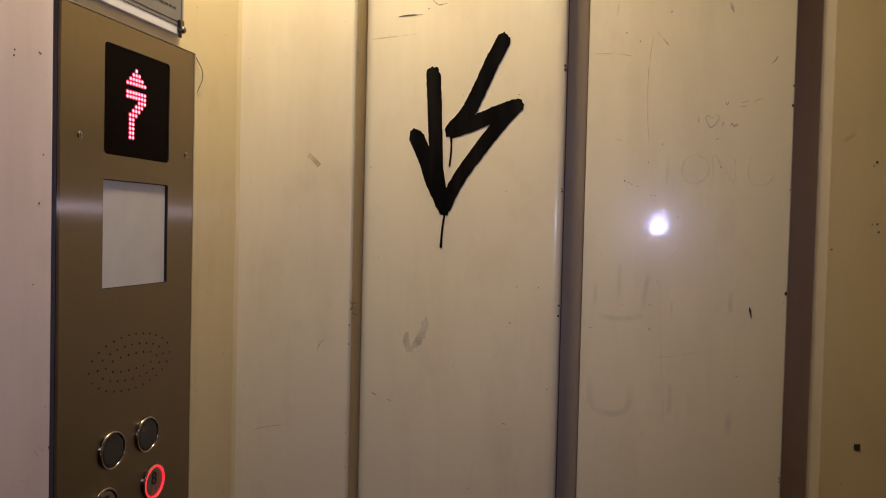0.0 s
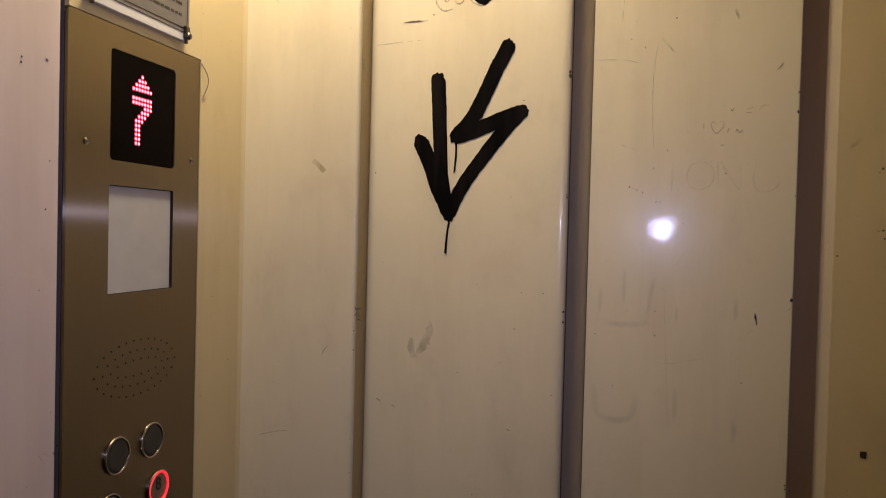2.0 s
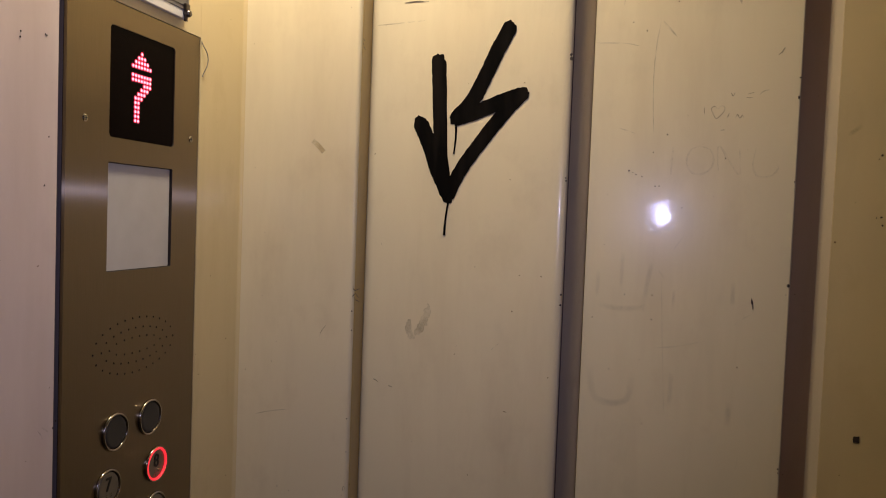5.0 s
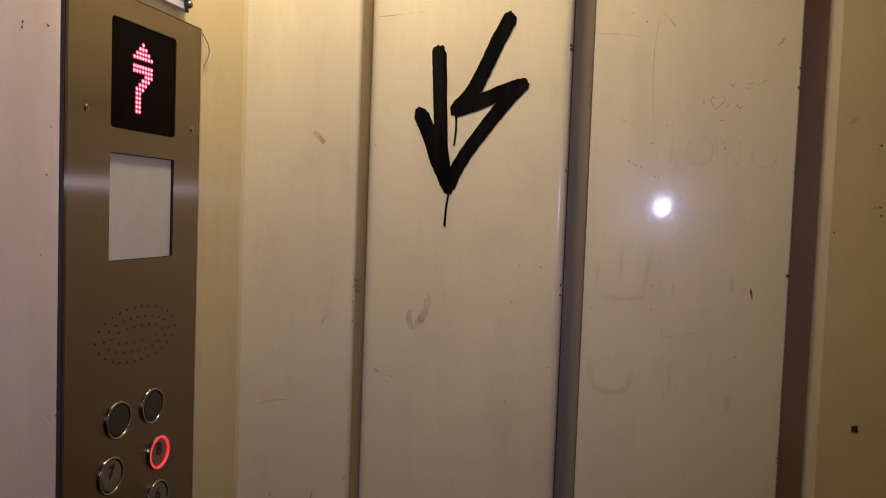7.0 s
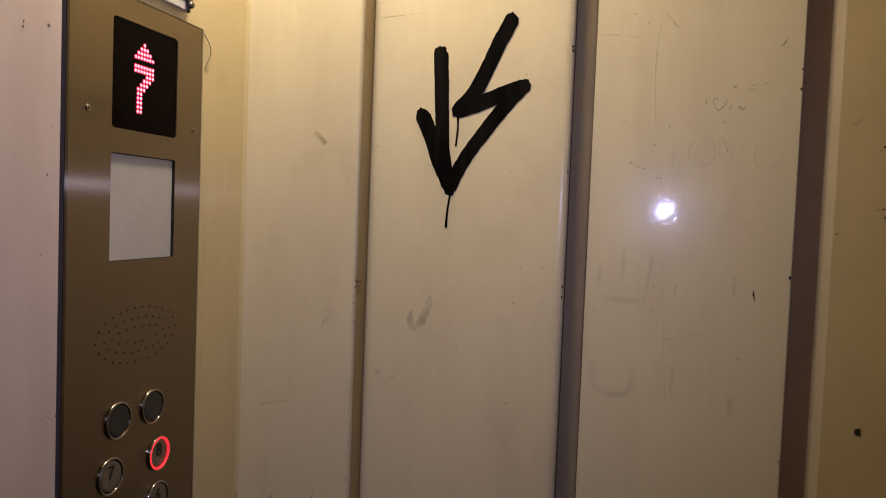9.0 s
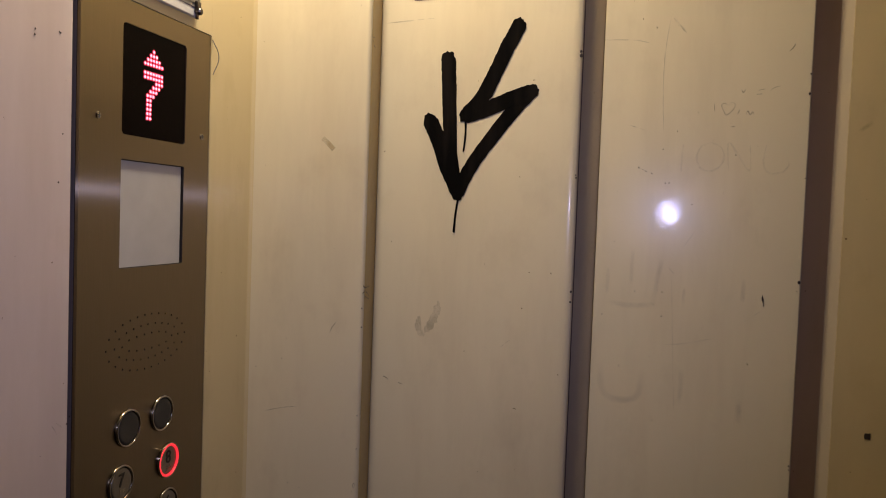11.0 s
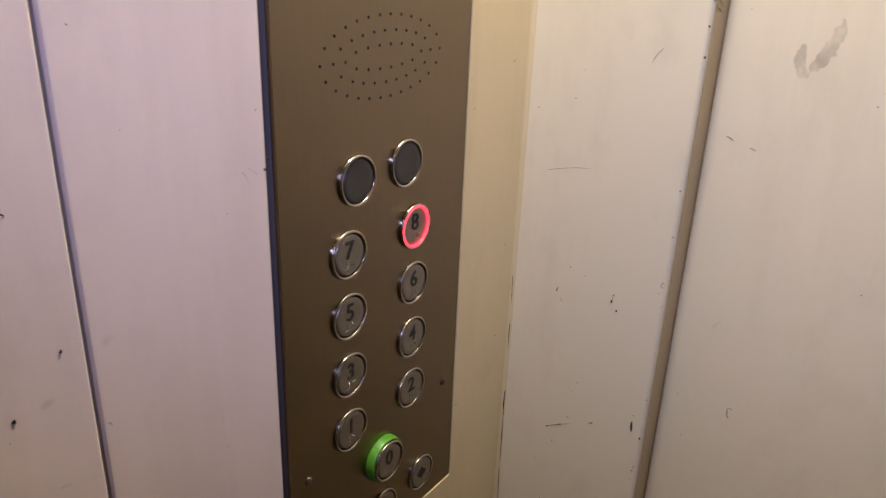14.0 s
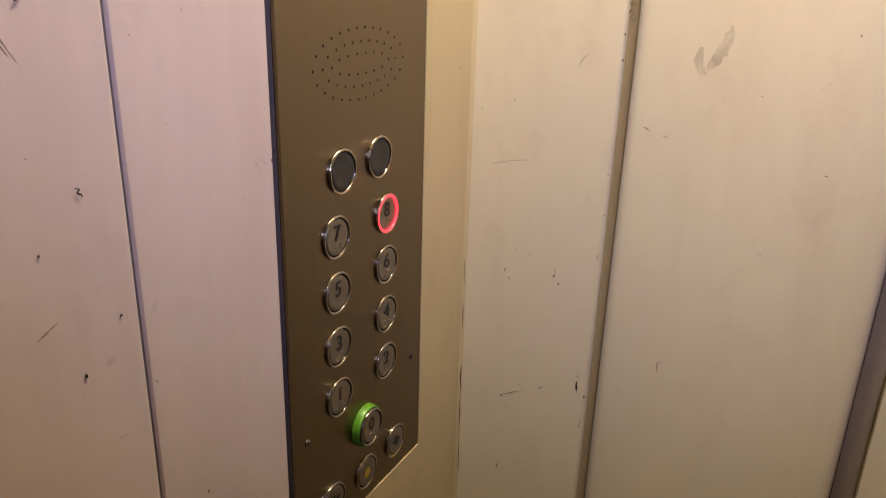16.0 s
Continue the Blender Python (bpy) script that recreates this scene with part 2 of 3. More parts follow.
# ---- the lift car ----
W_R, W_F, T = 1.06, -1.42, 0.03      # right wall, front wall, thickness
XW = 0.0008                          # face of the wall with the buttons
back = thing("wall_back", "cream enamelled sheet-steel lift wall with grooves and black graffiti", "wall", "structure")
FIRST, SECOND, THIRD, DIP = -0.0471, -0.0139, -0.0015, 0.0070   # faces of the pans, from the corner on
PANS = [(XW, 0.1446, FIRST, 0.0, 0.004, 0.068), (0.1452, 0.3767, SECOND, 0.0095, 0.011, 0.036),
        (0.3996, 0.6117, THIRD, 0.0, 0.002, 0.024), (0.6500, 0.8760, DIP, 0.0, 0.003, 0.015),
        (0.9010, W_R, DIP, 0.003, 0.0, 0.015)]
# the far pans carry the lamp's fall-off in their darker enamel
for x0, x1, y, rl, rr, depth in PANS:
    extruded(pan(x0, x1, y, rl, rr, depth), 0.0, CEIL, "panel", LAMPTONED if y == DIP else CREAM, back)
extruded([(-0.036, 0.0245), (W_R + T, 0.0245), (W_R + T, 0.05), (-0.036, 0.05)], 0.0, CEIL, "backing_sheet", CREAM, back)


# sloping folds between the pans, with their shade put into darker enamels
for x0, x1, y0, y1, mat in ((0.3768, 0.3778, -0.0092, -0.0085, FOLDLINE), (0.3779, 0.3995, -0.0080, 0.0130, FOLDSHADE), (0.6118, 0.6385, 0.0015, 0.0130, FOLDBROWN), (0.6385, 0.6499, 0.0130, 0.0076, FOLDHALF)):
    extruded([(x0, y0), (x1, y1), (x1, 0.0243), (x0, 0.0243)], 0.0, CEIL, "fold", mat, back, "sloping fold toned darker for its shade")

# return of the first pan, the lamplight on it put into its tan
extruded([(0.1447, FIRST + 0.0042), (0.1451, FIRST + 0.0042), (0.1451, SECOND + 0.002), (0.1447, SECOND + 0.002)], 0.0, CEIL, "return_edge", LAMPTAN, back, "return edge toned tan for lamplight")

# coved inner corner
R = 0.0038
BEND = [(XW - 0.001, FIRST + 0.001)] + [(XW + R - R * math.sin(k * math.pi / 24), FIRST - R + R * math.cos(k * math.pi / 24)) for k in range(13)]
extruded(BEND, 0.0, CEIL, "corner_bend", LAMPTONED, back, "painted corner bead")

left = thing("wall_left", "cream enamelled steel lift wall, scratched and scuffed", "wall", "structure")
XP = -0.0018                         # pans of the same wall, on the near side of the control panel
SEAM, LIP = -0.4517, -0.3343
PY0, PY1, PZ0, PZ1 = -0.3303, -0.1379, 0.9865, 1.6792   # control panel
# strip beside the control panel, the corner's warm light put into its yellow
extruded([(XW - q, p) for p, q in pan(PY1 + 0.0004, 0.0, 0.0, 0.0, 0.0, 0.024)], 0.0, CEIL, "panel", LAMPTONED, left)
for y0, y1, r0, r1 in ((SEAM + 0.0012, LIP, 0.0014, 0.0045), (-0.94, SEAM - 0.0012, 0.002, 0.0014), (W_F, -0.943, 0.0, 0.002)):
    extruded([(XP - q, p) for p, q in pan(y0, y1, 0.0, r0, r1, 0.024)], 0.0, CEIL, "panel", TORCHLILAC, left)
extruded([(XW - 0.0255, W_F), (XW - 0.0255, 0.0245), (XW - 0.05, 0.0245), (XW - 0.05, W_F)], 0.0, CEIL, "backing_sheet", SHADE, left)

# shallow filler in the gap between two pans, its grey standing for shade
extruded([(XP - 0.0022, SEAM - 0.0011), (XP - 0.0022, SEAM + 0.0011), (XP - 0.023, SEAM + 0.0011), (XP - 0.023, SEAM - 0.0011)], 0.0, CEIL, "groove", SHADE, left, "groove filled with grey for its shade")

# rebate between the near pan and the control panel, gap shade in its grey
extruded([(-0.0035, PY0 - 0.0003), (-0.0135, PY0 - 0.0012), (-0.0150, LIP + 0.0004), (-0.0240, LIP + 0.0004), (-0.0240, PY0 - 0.0003)], 0.0, CEIL, "rebate", REBATE, left, "rebate toned dark for the gap's shade")

# wall above and below the control panel
for z0, z1 in ((PZ1 + 0.0007, CEIL), (0.0, PZ0 - 0.0008)):
    extruded([(XW, PY0 - 0.0002), (XW, PY1 + 0.0003), (XW - 0.024, PY1 + 0.0003), (XW - 0.024, PY0 - 0.0002)], z0, z1, "panel", LAMPTONED, left)

# right and front walls are out of view, kept dark against bounce
right = thing("wall_right", "unseen lift wall, dark brown to cut bounce light", "wall", "structure")
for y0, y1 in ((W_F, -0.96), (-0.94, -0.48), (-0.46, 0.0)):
    extruded([(W_R + q, p) for p, q in pan(y0, y1, 0.0, 0.003, 0.003, 0.024)], 0.0, CEIL, "panel", LOWBOUNCE, right)
extruded([(W_R + 0.0245, W_F), (W_R + 0.0245, 0.0245), (W_R + 0.05, 0.0245), (W_R + 0.05, W_F)], 0.0, CEIL, "backing_sheet", LOWBOUNCE, right)

front = thing("wall_front", "unseen lift front with a steel door, dark brown to cut bounce light", "wall", "structure")
extruded([(XW - 0.05, W_F), (0.10, W_F), (0.10, W_F - 0.06), (XW - 0.05, W_F - 0.06)], 0.0, CEIL, "jamb", LOWBOUNCE, front)
extruded([(0.95, W_F), (W_R + 0.05, W_F), (W_R + 0.05, W_F - 0.06), (0.95, W_F - 0.06)], 0.0, CEIL, "jamb", LOWBOUNCE, front)
extruded([(0.10, W_F), (0.95, W_F), (0.95, W_F - 0.06), (0.10, W_F - 0.06)], 2.02, CEIL, "lintel", LOWBOUNCE, front)
for x0, x1 in ((0.10, 0.5235), (0.5265, 0.95)):
    extruded([(x0, W_F - 0.02), (x1, W_F - 0.02), (x1, W_F - 0.05), (x0, W_F - 0.05)], 0.0, 2.02, "door_leaf", DOORMAT, front)

# unseen floor, dark for the same low bounce
bm = box(bmesh.new(), XW - 0.05, W_R + 0.05, W_F - 0.06, 0.05, -0.04, 0.0)
tagged(new("floor", mesh_of("floor", bm, FLOORMAT)), "worn dark rubber lift floor", "floor", "", "structure")
bm = box(bmesh.new(), XW - 0.05, W_R + 0.05, W_F - 0.06, 0.05, CEIL, CEIL + 0.04)
tagged(new("ceiling", mesh_of("ceiling", bm, CEILMAT)), "pale painted lift ceiling", "ceiling", "", "structure")

for lx, ly, power in LAMPS:
    spot = thing("ceiling_light", "round warm ceiling spot with a metal rim", "lamp", group="ceiling spots", at=(lx, ly, CEIL))
    bm = lathe(bmesh.new(), [(0.052, 0.0), (0.060, 0.0), (0.060, -0.004), (0.057, -0.008), (0.052, -0.008), (0.050, -0.004), (0.052, 0.0)])
    bmesh.ops.rotate(bm, verts=bm.verts, cent=(0, 0, 0), matrix=Matrix.Rotation(radians(-90), 3, "Y"))
    part("rim", bm, CHROME, spot, smooth=True)
    bm = lathe(bmesh.new(), [(0.0, -0.003), (0.049, -0.003), (0.049, -0.001), (0.0, -0.001)])
    bmesh.ops.rotate(bm, verts=bm.verts, cent=(0, 0, 0), matrix=Matrix.Rotation(radians(-90), 3, "Y"))
    part("diffuser", bm, LAMPGLOW, spot)

# ---- control panel ----
cop = thing("control_panel", "brushed steel lift control panel with red floor display and round buttons", "control panel", at=(XW, (PY0 + PY1) / 2, PZ0))


def on_panel(ob, y=0.0, z=0.0, x=0.0):
    ob.matrix_parent_inverse = Matrix.Translation((-XW, -(PY0 + PY1) / 2, -PZ0))
    ob.location = (x, y, z)
    return ob


DISPLAY = (-0.2781, -0.1816, 1.5616, 1.6590)
WINDOW = (-0.2784, -0.1825, 1.4430, 1.5397)
COLS = (-0.2722, -0.2012)
BUTTONS = [(COLS[0], 1.2487, "7"), (COLS[1], 1.2487, "8"), (COLS[0], 1.2035, "5"), (COLS[1], 1.2035, "6"), (COLS[0], 1.1574, "3"),
           (COLS[1], 1.1574, "4"), (COLS[0], 1.1115, "1"), (COLS[1], 1.1115, "2"), (-0.2361, 1.0650, "0")]
SMALL = [(-0.1841, 1.0181, "open"), (-0.2343, 1.0150, "bell"), (-0.2845, 1.0181, "close")]
BLANKS = [(-0.2636, 1.2974), (-0.2126, 1.2984)]
HOLES = []
for a, b, n in ((0.0592, 0.0255, 26), (0.0480, 0.0160, 20), (0.0375, 0.0073, 14)):
    # even steps along the ellipse
    fine = [(a * math.cos(2 * math.pi * i / 400), b * math.sin(2 * math.pi * i / 400)) for i in range(401)]
    run = [0.0]
    for p, q in zip(fine, fine[1:]):
        run.append(run[-1] + math.dist(p, q))
    k = 0
    for i in range(n):
        while run[k] < run[-1] * i / n:
            k += 1
        HOLES.append((-0.2350 + fine[k][0], 1.3724 + fine[k][1]))


def rounded_plate(y0, y1, z0, z1, r, x0, x1, bm=None):
    bm = bm or bmesh.new()
    pts = arc(y1 - r, z1 - r, r, 0, 90) + arc(y0 + r, z1 - r, r, 90, 180) + arc(y0 + r, z0 + r, r, 180, 270) + arc(y1 - r, z0 + r, r, 270, 360)
    low = [bm.verts.new((x0, y, z)) for y, z in pts]
    top = [bm.verts.new((x1, y, z)) for y, z in pts]
    n = len(pts)
    fs = [bm.faces.new((low[i], low[(i + 1) % n], top[(i + 1) % n], top[i])) for i in range(n)]
    fs += [bm.faces.new(low[::-1]), bm.faces.new(top)]
    bmesh.ops.recalc_face_normals(bm, faces=fs)
    return bm


def plug(bm, y, z, r, x0, x1, n=10):
    a = [bm.verts.new((x0, y + r * math.cos(2 * math.pi * i / n), z + r * math.sin(2 * math.pi * i / n))) for i in range(n)]
    b = [bm.verts.new((x1, v.co.y, v.co.z)) for v in a]
    for i in range(n):
        bm.faces.new((a[i], a[(i + 1) % n], b[(i + 1) % n], b[i]))
    bm.faces.new(a[::-1])
    bm.faces.new(b)


# face plate with its real openings
bm = rounded_plate(PY0, PY1, PZ0, PZ1, 0.002, -0.0032, 0.0)
plate = new("faceplate", mesh_of("faceplate", bm, STEEL))
bm = bmesh.new()
rounded_plate(*DISPLAY, 0.004, -0.02, 0.02, bm)
rounded_plate(*WINDOW, 0.0015, -0.02, 0.02, bm)
for y, z in HOLES:
    plug(bm, y, z, 0.00108, -0.02, 0.02)
for y, z, _ in BUTTONS + SMALL:
    plug(bm, y, z, 0.0150, -0.02, 0.02, 32)
for y, z in BLANKS:
    plug(bm, y, z, 0.0150, -0.02, 0.02, 32)
bmesh.ops.recalc_face_normals(bm, faces=bm.faces)
cutter = new("cutter", mesh_of("cutter", bm, None))
mod = plate.modifiers.new("openings", "BOOLEAN")
mod.operation, mod.solver, mod.object = "DIFFERENCE", "EXACT", cutter
cut = bpy.data.meshes.new_from_object(plate.evaluated_get(bpy.context.evaluated_depsgraph_get()))
plate.modifiers.clear()
plate.data = cut
bpy.data.objects.remove(cutter)
uv = cut.uv_layers.new(name="UVMap")
for loop in cut.loops:
    co = cut.vertices[loop.vertex_index].co
    uv.data[loop.index].uv = (co.y + co.x, co.z)
# inner edges of the openings are coloured near-black for the shade inside
cut.materials.append(GAP)
for p in cut.polygons:
    if abs(p.normal.x) < 0.5 and 1.33 < p.center.z < 1.675 and PY0 + 0.02 < p.center.y < PY1 - 0.02:
        p.material_index = 1
plate.parent = cop
on_panel(plate)
# box behind the openings, its dark colour standing for shade
bm = rounded_plate(PY0 + 0.001, PY1 - 0.003, PZ0 + 0.003, PZ1 - 0.003, 0.002, -0.0068, -0.0046)
on_panel(part("back_box", bm, GAP, cop, "box coloured dark for the shade behind the openings"))

# display
screen = part("floor_display", rounded_plate(DISPLAY[0] + 0.0003, DISPLAY[1] - 0.0003, DISPLAY[2] + 0.0003, DISPLAY[3] - 0.0003, 0.0038, -0.0044, -0.0010), GLASS, cop, "black glass display showing a red arrow and 7")
on_panel(screen)
ROWS_LIT = [(3, 4), (2, 5), (1, 6), (0, 7), None, (0, 7), (0, 7), (4, 7), (3, 6), (2, 5), (1, 4), (1, 3), (1, 3), (1, 3), (1, 3), (1, 3)]
bm = bmesh.new()
for i, lit in enumerate(ROWS_LIT):
    for c in range(*lit) if lit else ():
        plug(bm, -0.2459 + 0.00425 * c, 1.6418 - 0.00412 * i, 0.0014, -0.0011, -0.0005, 8)
# wider dim discs draw the red glow round each dot
halo = bmesh.new()
for i, lit in enumerate(ROWS_LIT):
    for c in range(*lit) if lit else ():
        plug(halo, -0.2459 + 0.00425 * c, 1.6418 - 0.00412 * i, 0.0022 + 0.00002 * ((i + c) % 2), -0.0011, -0.00075 + 0.00005 * ((i + c) % 2), 10)
part("led_halo", halo, HALO, screen, "dim red discs for the glow round the lit dots")
dots = part("led_dots", bm, LED, screen, "glowing red dots: up arrow over 7")

# white insert
on_panel(part("label_window", rounded_plate(WINDOW[0] + 0.0006, WINDOW[1] - 0.0016, WINDOW[2] + 0.0006, WINDOW[3] - 0.0008, 0.0012, -0.0044, -0.0022), PAPER, cop, "blank white insert behind a window"))


def text_mesh(name, body, size, mat):
    cu = bpy.data.curves.new(name, "FONT")
    cu.body, cu.size, cu.align_x, cu.align_y, cu.extrude = body, size, "CENTER", "CENTER", 0.0002
    cu.offset = size * 0.012
    tmp = bpy.data.objects.new(name, cu)
    scene.collection.objects.link(tmp)
    me = bpy.data.meshes.new_from_object(tmp.evaluated_get(bpy.context.evaluated_depsgraph_get()))
    bpy.data.objects.remove(tmp)
    # from the font's x, y to the panel's y, z, facing +x
    me.transform(Matrix(((0, 0, 1, 0), (1, 0, 0, 0), (0, 1, 0, 0), (0, 0, 0, 1))))
    me.materials.clear()
    me.materials.append(mat)
    return me


def bezel_mesh(ro, ri, h):
    w = ro - ri
    prof = [(ro, -0.0004)] + [(ri + w / 2 + w / 2 * math.cos(radians(a)), h * (0.45 + 0.55 * math.sin(radians(a)))) for a in range(0, 181, 20)] + [(ri, -0.003), (ro, -0.003), (ro, -0.0004)]
    return mesh_of("bezel", lathe(bmesh.new(), prof, 48), CHROME, True)


def face_mesh(r, x, mat, name):
    prof = [(0.0, x - 0.0004), (r * 0.7, x - 0.0003), (r - 0.0012, x), (r - 0.0004, x - 0.0003), (r, x - 0.001), (r, -0.0042), (0.0, -0.0042)]
    return mesh_of(name, lathe(bmesh.new(), prof, 40), mat, True)


BEZEL, FACEMESH, BLANKMESH = bezel_mesh(0.0172, 0.0149, 0.0023), face_mesh(0.0142, 0.0017, FACE, "button"), face_mesh(0.0146, 0.0022, BLANK, "blank_cap")
THINBEZEL = bezel_mesh(0.0174, 0.0157, 0.0030)
SMALLBEZEL, SMALLFACE = bezel_mesh(0.0166, 0.0142, 0.0023), face_mesh(0.0136, 0.0022, FACE, "button")


def sub(name, me, parent, label="", at=(0, 0, 0)):
    ob = new(name, me)
    ob.parent = parent
    ob.location = at
    return tagged(ob, label) if label else ob


BRAILLE = {"1": "1", "2": "12", "3": "14", "4": "145", "5": "15", "6": "124", "7": "1245", "8": "125", "0": "245"}


def braille_mesh(key):
    bm = bmesh.new()
    cells = [(-0.0042, "3456"), (0.0022, BRAILLE[key])]
    for cy, spots in cells:
        for d in spots:
            i = int(d) - 1
            y, z = cy + (i // 3) * 0.0022, -(i % 3) * 0.0022
            r = bmesh.ops.create_icosphere(bm, subdivisions=1, radius=0.0007)
            bmesh.ops.translate(bm, verts=r["verts"], vec=(0, y, z))
    return mesh_of("braille", bm, CHROME, True)


for y, z, key in BUTTONS:
    lift = 0.0066 if key == "0" else 0.0
    b = on_panel(sub("button", FACEMESH, cop, "round satin steel button marked " + key), y, z, lift)
    sub("bezel", THINBEZEL if key == "8" else BEZEL, b, "chrome rim")
    sub("digit", text_mesh("digit", key, 0.0175, INK), b, "black digit " + key, (0.0016, 0.0, 0.0028))
    sub("braille", braille_mesh(key), b, "raised dots", (0.0014, 0.0, -0.0058))
    if key == "8":
        bm = lathe(bmesh.new(), [(0.0157, 0.0006), (0.0157, 0.0030), (0.0150, 0.0034), (0.0143, 0.0030), (0.0143, 0.0006), (0.0157, 0.0006)])
        sub("light_ring", mesh_of("light_ring", bm, RING, True), b, "glowing red ring")
    if key == "0":
        bm = lathe(bmesh.new(), [(0.0150, -0.0065), (0.0192, -0.0065), (0.0192, -0.0060), (0.0186, -0.0010), (0.0182, 0.0004), (0.0176, 0.0004), (0.0150, -0.001), (0.0150, -0.0065)])
        sub("collar", mesh_of("collar", bm, GREEN, True), b, "raised green plastic collar")


def symbol_mesh(kind):
    bm = bmesh.new()

    def poly(pts):
        a = [bm.verts.new((0.0, y, z)) for y, z in pts]
        c = [bm.verts.new((0.0004, y, z)) for y, z in pts]
        n = len(pts)
        for i in range(n):
            bm.faces.new((a[i], a[(i + 1) % n], c[(i + 1) % n], c[i]))
        bm.faces.new(c)
        bm.faces.new(a[::-1])

    if kind == "bell":
        poly([(-0.0052, -0.0034), (0.0052, -0.0034), (0.0040, -0.0016), (0.0034, 0.0022), (0.0018, 0.0044), (0.0, 0.0050), (-0.0018, 0.0044), (-0.0034, 0.0022), (-0.0040, -0.0016)])
        poly([(-0.0014, -0.0058), (0.0014, -0.0058), (0.0018, -0.0042), (-0.0018, -0.0042)])
    else:
        s = 1 if kind == "open" else -1
        for k in (-1, 1):
            near, far = (0.0014, 0.0066) if s > 0 else (0.0066, 0.0014)
            poly([(k * far, 0.0), (k * near, 0.0044), (k * near, -0.0044)])
        poly([(-0.0004, -0.006), (0.0004, -0.006), (0.0004, 0.006), (-0.0004, 0.006)])
    bmesh.ops.recalc_face_normals(bm, faces=bm.faces)
    return mesh_of("symbol", bm, YELLOW if kind == "bell" else INK)


for y, z, key in SMALL:
    b = on_panel(sub("button", SMALLFACE, cop, {"bell": "round alarm button with a yellow bell", "open": "round door-open button", "close": "round door-close button"}[key]), y, z)
    sub("bezel", SMALLBEZEL, b, "chrome rim")
    sub("symbol", symbol_mesh(key), b, "yellow bell" if key == "bell" else "black arrows", (0.0020, 0.0, 0.0))
for y, z in BLANKS:
    b = on_panel(sub("blank_cap", BLANKMESH, cop, "dark blank round insert with a chrome rim"), y, z)
    sub("bezel", bezel_mesh(0.0174, 0.0150, 0.0028), b, "chrome rim")

for y, z, dark in ((-0.3083, 1.5738, 0), (-0.1512, 1.5727, 0), (-0.3151, 1.0927, 0), (-0.1544, 1.0935, 1)):
    bm = lathe(bmesh.new(), [(0.0, 0.0010), (0.0020, 0.0009), (0.0032, 0.0004), (0.0036, -0.0004), (0.0, -0.0004)], 20)
    s = on_panel(part("screw", bm, DARKMETAL if dark else CHROME, cop, "small cross-head screw", True), y, z)
    bm = box(bmesh.new(), 0.0008, 0.0012, -0.0022, 0.0022, -0.0004, 0.0004)
    box(bm, 0.0008, 0.0012, -0.0004, 0.0004, -0.0022, 0.0022)
    sub("cross_slot", mesh_of("cross_slot", bm, INK), s)

# ---- sign on clips over the control panel ----
sign = thing("wall_sign", "grey notice sign on a white board held by dark clips", "sign", at=(XW, -0.2430, 1.686))


def on_sign(ob):
    ob.matrix_parent_inverse = Matrix.Translation((-XW, 0.235, -1.692))
    return ob


on_sign(part("board", box(bmesh.new(), XW + 0.0004, XW + 0.0054, -0.3060, -0.1630, 1.6950, 1.93, 0.0006), WHITE, sign, "white plastic board"))
plate = on_sign(part("notice", box(bmesh.new(), XW + 0.0052, XW + 0.0060, -0.3000, -0.1620, 1.7035, 1.925, 0.0005), SIGN, sign, "grey notice with small unreadable lines"))
bm = bmesh.new()
fx = XW + 0.0061
for y0, y1, z0, z1 in ((-0.2960, -0.1660, 1.7072, 1.7079), (-0.2960, -0.1660, 1.9200, 1.9207), (-0.2960, -0.2953, 1.7072, 1.9207), (-0.1667, -0.1660, 1.7072, 1.9207)):
    box(bm, fx - 0.0002, fx + 0.0002, y0, y1, z0, z1)
part("border_line", bm, INK, plate, "thin black border")
random.seed(4)
bm = bmesh.new()
for i in range(18):
    z, y = 1.7185 + 0.0105 * i, -0.288
    while y < -0.176:
        w = random.uniform(0.003, 0.011)
        box(bm, fx - 0.0002, fx + 0.0002, y, min(y + w, -0.174), z, z + 0.0022)
        y += w + 0.0022
part("text_bars", bm, INK, plate, "dark lines of small print")
for y in (-0.3050, -0.1690):
    bm = lathe(bmesh.new(), [(0.0, 0.0125), (0.0026, 0.0122), (0.0036, 0.0108), (0.0036, 0.0090), (0.0024, 0.0086), (0.0024, 0.0), (0.0, 0.0)], 16)
    bmesh.ops.translate(bm, verts=bm.verts, vec=(XW, y, 1.7000))
    box(bm, XW + 0.006, XW + 0.0095, y - 0.0035, y + 0.0035, 1.7000, 1.7095, 0.0006)
    box(bm, XW + 0.0055, XW + 0.0085, y - 0.0012, y + 0.0014, 1.6925, 1.6990, 0.0005)
    on_sign(part("clip", bm, DARKMETAL, sign, "small dark metal clip"))

# loose bit of wire behind the corner of the control panel
cu = bpy.data.curves.new("wire", "CURVE")
cu.dimensions, cu.bevel_depth, cu.bevel_resolution = "3D", 0.0005, 2
sp = cu.splines.new("BEZIER")
sp.bezier_points.add(2)
for p, co in zip(sp.bezier_points, ((0.0014, -0.1372, 1.676), (0.0050, -0.1300, 1.660), (0.0014, -0.1345, 1.640))):
    p.co, p.handle_left_type, p.handle_right_type = co, "AUTO", "AUTO"
cu.materials.append(SIGN)
tagged(new("wire", cu), "thin pale loose wire beside the steel control panel", "wire")

# ---- graffiti, scuffs and scratches ----
def on_first(u, v, lift):
    return (u, FIRST - lift, v)


def on_second(u, v, lift):
    return (u, SECOND - lift, v)


def on_third(u, v, lift):
    return (u, THIRD - lift, v)


def on_fourth(u, v, lift):
    return (u, DIP - lift, v)


